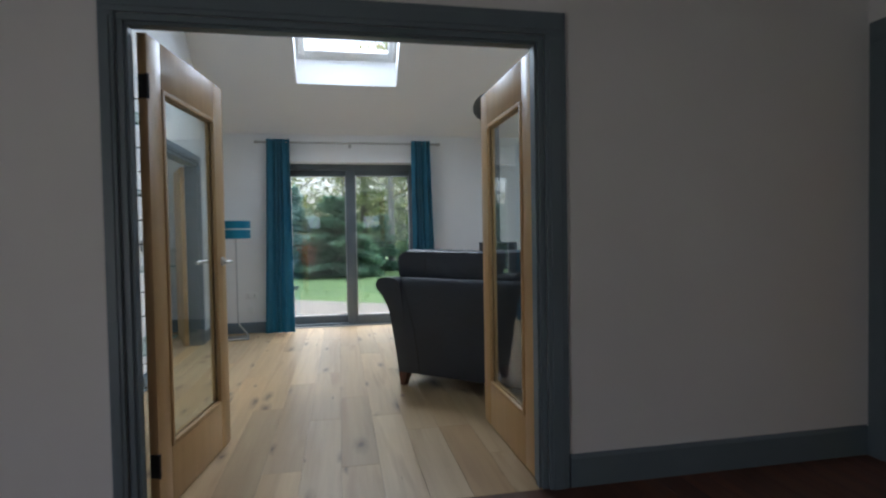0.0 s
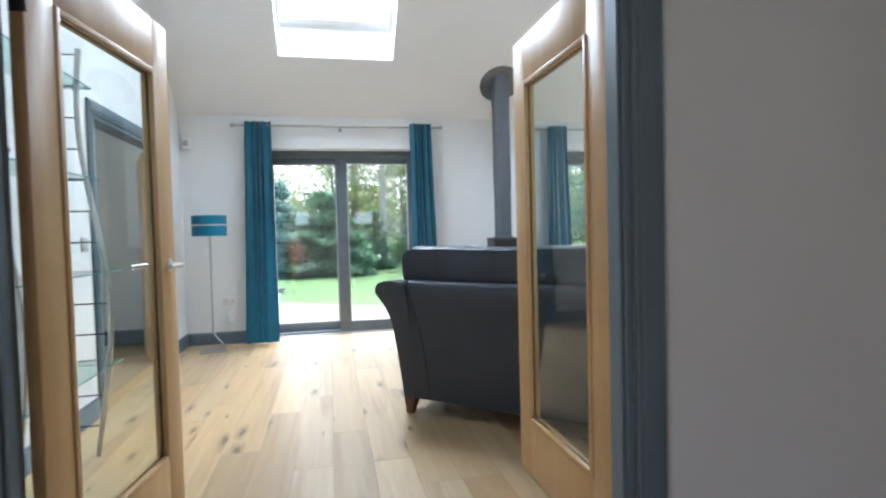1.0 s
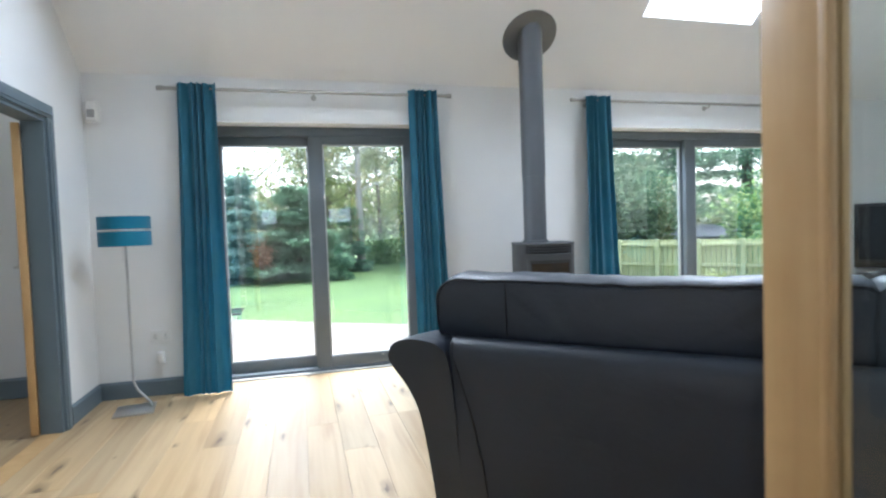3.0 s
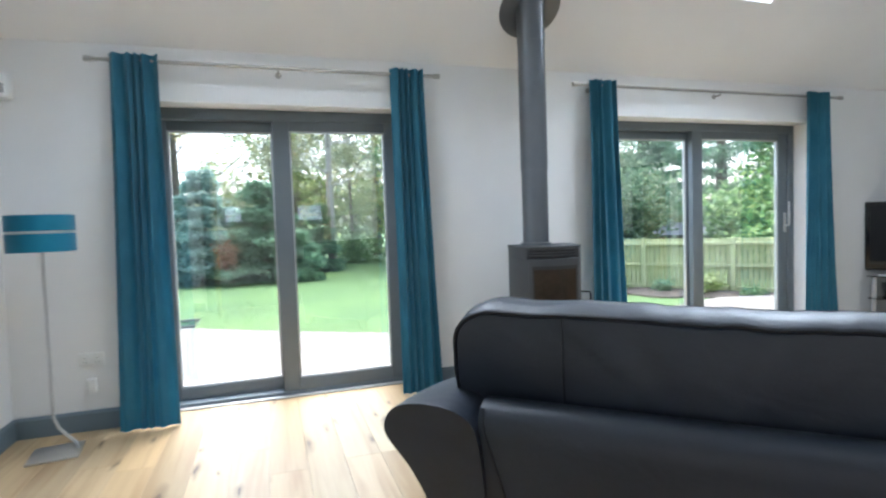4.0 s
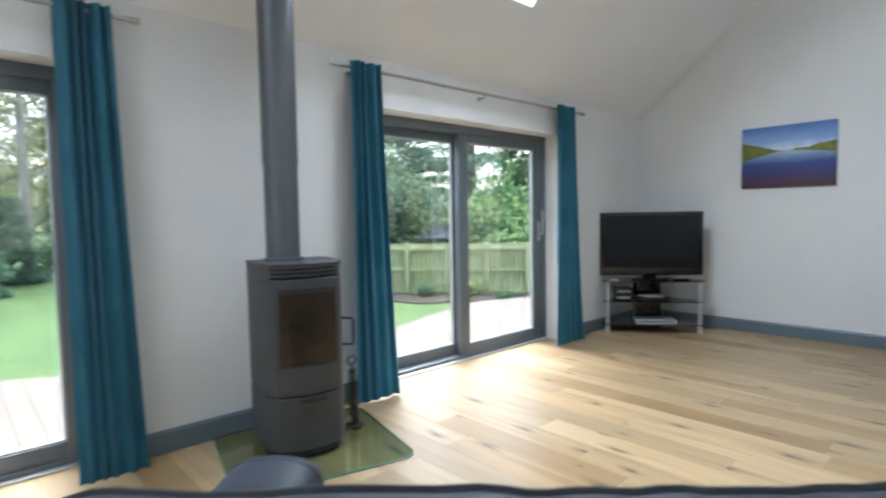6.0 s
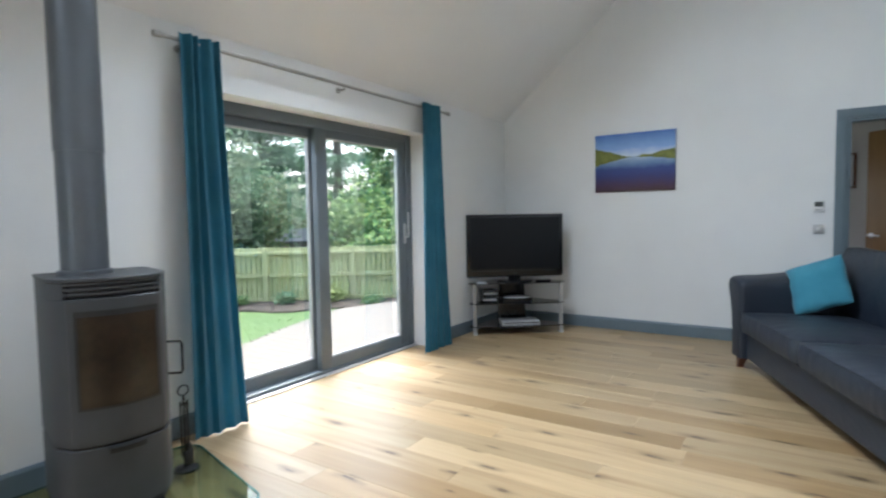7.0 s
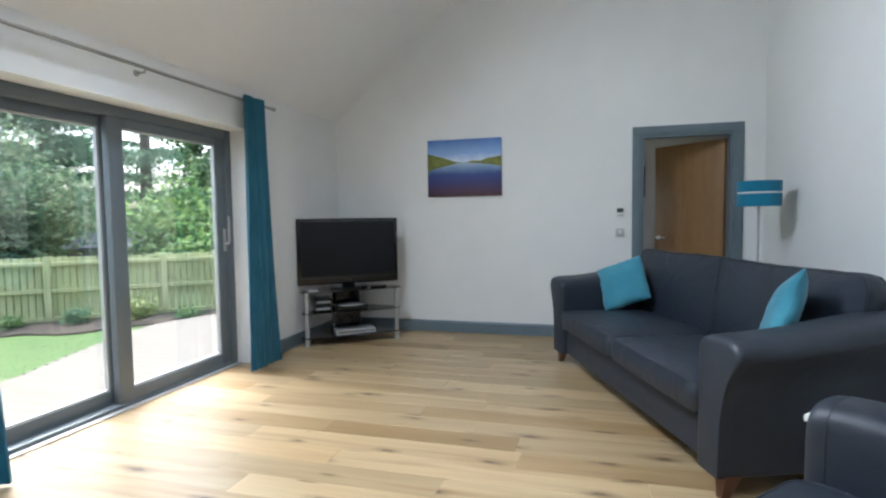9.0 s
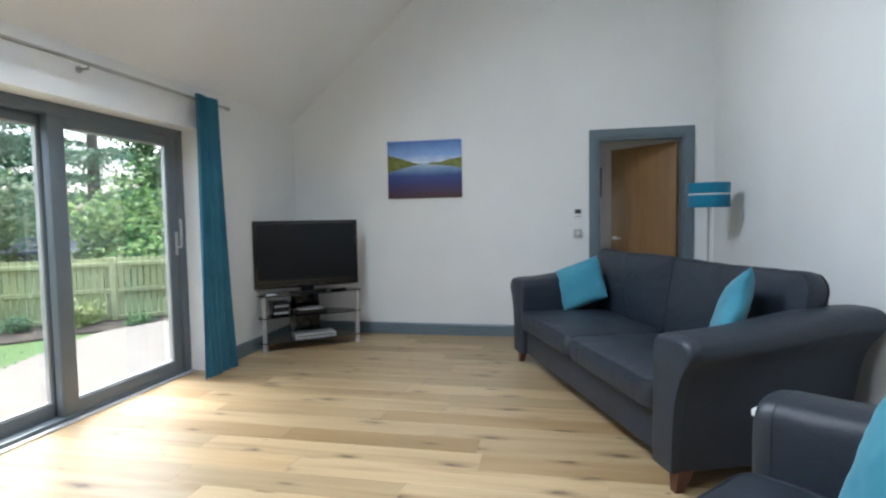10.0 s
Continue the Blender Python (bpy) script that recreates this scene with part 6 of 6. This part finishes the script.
conifer((10.4, 23.6, GZ), 9.0, 3.8, 22000, 63, "tall dark cedar behind the fence", None, 0.14, 0.20, 0.4)
conifer((20.4, 18.4, GZ), 10.0, 4.6, 20000, 64, "tall dark cedar behind the fence", None, 0.12, 0.20, 0.4)
broadleaf((6.2, 22.5, GZ), 8.0, 3.0, 14000, 27, M_BROADLEAF, "green tree behind the fence", 0.14, None, 0.1, 0.4, 0.14, 18)

# far woods all round
rnd = random.Random(77)
pts = []
for _ in range(26000):
    a = rnd.uniform(0, 2 * math.pi)
    d = rnd.uniform(44, 58)
    h = 3.4 + 1.2 * math.sin(5 * a) + 0.9 * math.sin(13 * a + 1)
    pts.append((2 + math.cos(a) * d, 8 + math.sin(a) * d, GZ + 0.4 + h * rnd.random() ** 0.8))
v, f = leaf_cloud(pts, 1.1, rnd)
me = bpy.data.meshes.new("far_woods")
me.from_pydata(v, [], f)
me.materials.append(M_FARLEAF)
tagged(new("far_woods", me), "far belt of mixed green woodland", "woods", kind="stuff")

# planted bed before the fence
FA, FB = Vector((9.9, 10.15, GZ)), Vector((4.2, 17.0, GZ))
fdir = (FB - FA).normalized()
flen = (FB - FA).length
fin = Vector((-fdir.y, fdir.x, 0))
if fin.dot(Vector((2, 8, 0)) - FA) < 0:
    fin = -fin
bm = bmesh.new()
rows = []
nb = 60
for k in range(nb + 1):
    p = FA + fdir * (flen * k / nb)
    w = 0.75 + 0.12 * math.sin(k * 0.7)
    rows.append([p + fin * (w * q) + Vector((0, 0, hh + 0.02 * noise.noise(Vector((k * 0.9, q * 3, 1))))) for q, hh in ((-0.1, 0.05), (0.3, 0.075), (0.7, 0.06), (1.0, 0.02), (1.02, -0.03), (-0.1, -0.03))])
loft(bm, rows)
tagged(new("flower_bed", mesh_of("flower_bed", bm, M_SOIL)), "dark soil bed along the fence", "flower bed", kind="structure")
rnd = random.Random(8)
for k in range(13):
    s = (k + rnd.uniform(0.2, 0.8)) / 13
    p = FA + fdir * (flen * s) + fin * rnd.uniform(0.25, 0.6)
    big = k == 5
    shrub((p.x, p.y, GZ + 0.04), 0.52 if big else 0.36, 0.30 if big else rnd.uniform(0.10, 0.22), 420, 40 + k, M_HOSTA if big else (M_BROADLEAF if k % 3 else M_CONIFER),
          "pale yellow-green leafy plant in the bed" if big else "low green plant in the bed", 0.10 if big else 0.06)

# low shed behind the shrubs
shed = thing("garden_shed", pose(13.9, 20.9, GZ, 0, 0, -40), "low pale-grey garden shed behind the fence", "shed")
bm = bmesh.new()
box(bm, -1.3, 1.3, -0.8, 0.8, 0, 0.75, 0.01)
part("wall", bm, M_DECK, shed, "weathered grey boards", False)
bm = bmesh.new()
loft(bm, [[(x, -0.95, 0.72), (x, 0, 1.12), (x, 0.95, 0.72), (x, 0.92, 0.66), (x, -0.92, 0.66)] for x in (-1.42, 1.42)])
part("roof", bm, M_SLATE, shed, "grey felt roof", False)


# ---- fence: posts, rails and boards ----
fence = thing("timber_fence", pose(0, 0, 0), "pale green treated timber fence with upright boards", "fence")
FH = 0.95
ang = math.atan2(fdir.y, fdir.x)


def fence_mesh(name, w, d, h, b=0.006):
    bm = bmesh.new()
    box(bm, -w / 2, w / 2, -d / 2, d / 2, 0, h, b, 1)
    return mesh_of(name, bm, M_FENCE)


def fence_piece(name, me, s, off, z):
    ob = new(name, me)
    p = FA + fdir * s + fin * off
    ob.matrix_basis = Matrix.Translation((p.x, p.y, z)) @ Matrix.Rotation(ang, 4, "Z")
    ob.parent = fence
    return ob


post_me = fence_mesh("post", 0.085, 0.085, FH + 0.04)
board_me = fence_mesh("board", 0.070, 0.016, FH - 0.03, 0.004)
bay = 0.73
nbay = int(flen / bay)
rail_me = fence_mesh("rail", bay - 0.09, 0.06, 0.06)
rnd = random.Random(3)
for k in range(nbay + 1):
    fence_piece("post", post_me, (k + 0.5) * bay, 0.0, GZ - 0.02)
for k in range(nbay):
    for z in (0.06, 0.46, 0.84):
        fence_piece("rail", rail_me, (k + 1.0) * bay, 0.0, GZ + z)
nboard = int(nbay * bay / 0.084)
for k in range(nboard):
    fence_piece("board", board_me, (k + 0.5) * 0.084 + 0.37, -0.040 - 0.003 * (k % 2), GZ + 0.04 + rnd.uniform(-0.006, 0.006))

# ---- decking boards ----
deck = thing("deck", pose(0, 0, 0), "pale weathered timber deck outside the glass doors", "deck", kind="structure")
bw = 0.145
x = -5.0
while x < 8.2:
    y1 = along(DECK, x + bw / 2)
    bm = bmesh.new()
    box(bm, -bw / 2 + 0.0008, bw / 2 - 0.0008, -0.5 * (y1 - WALL_OUT - 0.02), 0.5 * (y1 - WALL_OUT - 0.02), -0.028, 0.0, 0.001, 1)
    ob = part("board", bm, M_DECK, deck)
    ob.matrix_basis = pose(x + bw / 2, 0.5 * (y1 + WALL_OUT + 0.02), -0.045)
    x += bw
bm = bmesh.new()
for xa, xb in zip([k * 0.6 - 5.0 for k in range(22)], [k * 0.6 - 4.4 for k in range(22)]):
    ya = along(DECK, 0.5 * (xa + xb)) - 0.25
    box(bm, xa, xb, WALL_OUT, ya, GZ - 0.05, -0.075)
part("joists", bm, M_BARK, deck, "brown framing below the boards")


# ---- oak floor boards ----
floor = thing("floor", pose(0, 0, 0), "pale knotty oak board floor with a satin finish", "floor", kind="structure")
bm = bmesh.new()
box(bm, XL - 0.12, XR + 0.01, HALL_Y, WALL_OUT - 0.02, -0.12, -0.016)
part("subfloor", bm, M_SOIL, floor, "dark joint between boards")
PW = 0.1955
board_shapes = {}


def floor_board(x, w, y0, y1, mat, parent):
    key = (round(w, 3), round(y1 - y0, 3), mat.name)
    if key not in board_shapes:
        bm = bmesh.new()
        l = y1 - y0
        a, b, h = w / 2 - 0.0004, l / 2 - 0.0004, 0.0009
        top = [(-a + h, -b + h), (a - h, -b + h), (a - h, b - h), (-a + h, b - h)]
        low = [(-a, -b), (a, -b), (a, b), (-a, b)]
        loft(bm, [[(p, q, -0.015) for p, q in low], [(p, q, -h) for p, q in low], [(p, q, 0.0) for p, q in top]])
        board_shapes[key] = mesh_of("board", bm, mat, False)
    ob = new("board", board_shapes[key])
    ob.matrix_basis = pose(x, 0.5 * (y0 + y1), 0.0)
    ob.parent = parent
    return ob


rnd = random.Random(21)
Y0, Y1 = HALL_Y + 0.0, YW + 0.18
known = {0: [6.765], -1: [7.765], 5: [7.12]}
x_edge = 4.075
k = math.floor((XL - x_edge) / PW)
while x_edge + (k - 1) * PW < XR:
    a, b = max(XL + 0.001, x_edge + (k - 1) * PW), min(XR - 0.001, x_edge + k * PW)
    if b - a > 0.02:
        cuts = [Y0]
        fixed = known.get(k, [])
        at = Y0 + rnd.choice((0.45, 0.9, 1.2, 1.5))
        if fixed:
            at = fixed[0]
            while at - 1.65 > Y0 + 0.3:
                at -= 1.65
        while at < Y1 - 0.3:
            cuts.append(at)
            at += 1.65 if fixed else rnd.choice((1.2, 1.5, 1.65, 1.9))
        cuts.append(Y1)
        for c, d in zip(cuts, cuts[1:]):
            floor_board(0.5 * (a + b), b - a, c, d, M_OAK, floor)
    k += 1

hall_floor = thing("floor_hall", pose(0, 0, 0), "dark reddish wooden board floor of the hall", "floor", kind="structure")
bm = bmesh.new()
box(bm, HX0, HX1, HY0, HALL_Y, -0.12, -0.016)
part("subfloor", bm, M_SOIL, hall_floor)
x = HX0
while x < HX1 - 0.05:
    w = min(0.13, HX1 - x)
    at = HY0
    first = rnd.choice((0.7, 1.2, 1.8))
    for c, d in ((HY0, HY0 + first), (HY0 + first, HALL_Y)):
        floor_board(x + w / 2, w, c, d, M_DARKFLOOR, hall_floor)
    x += w
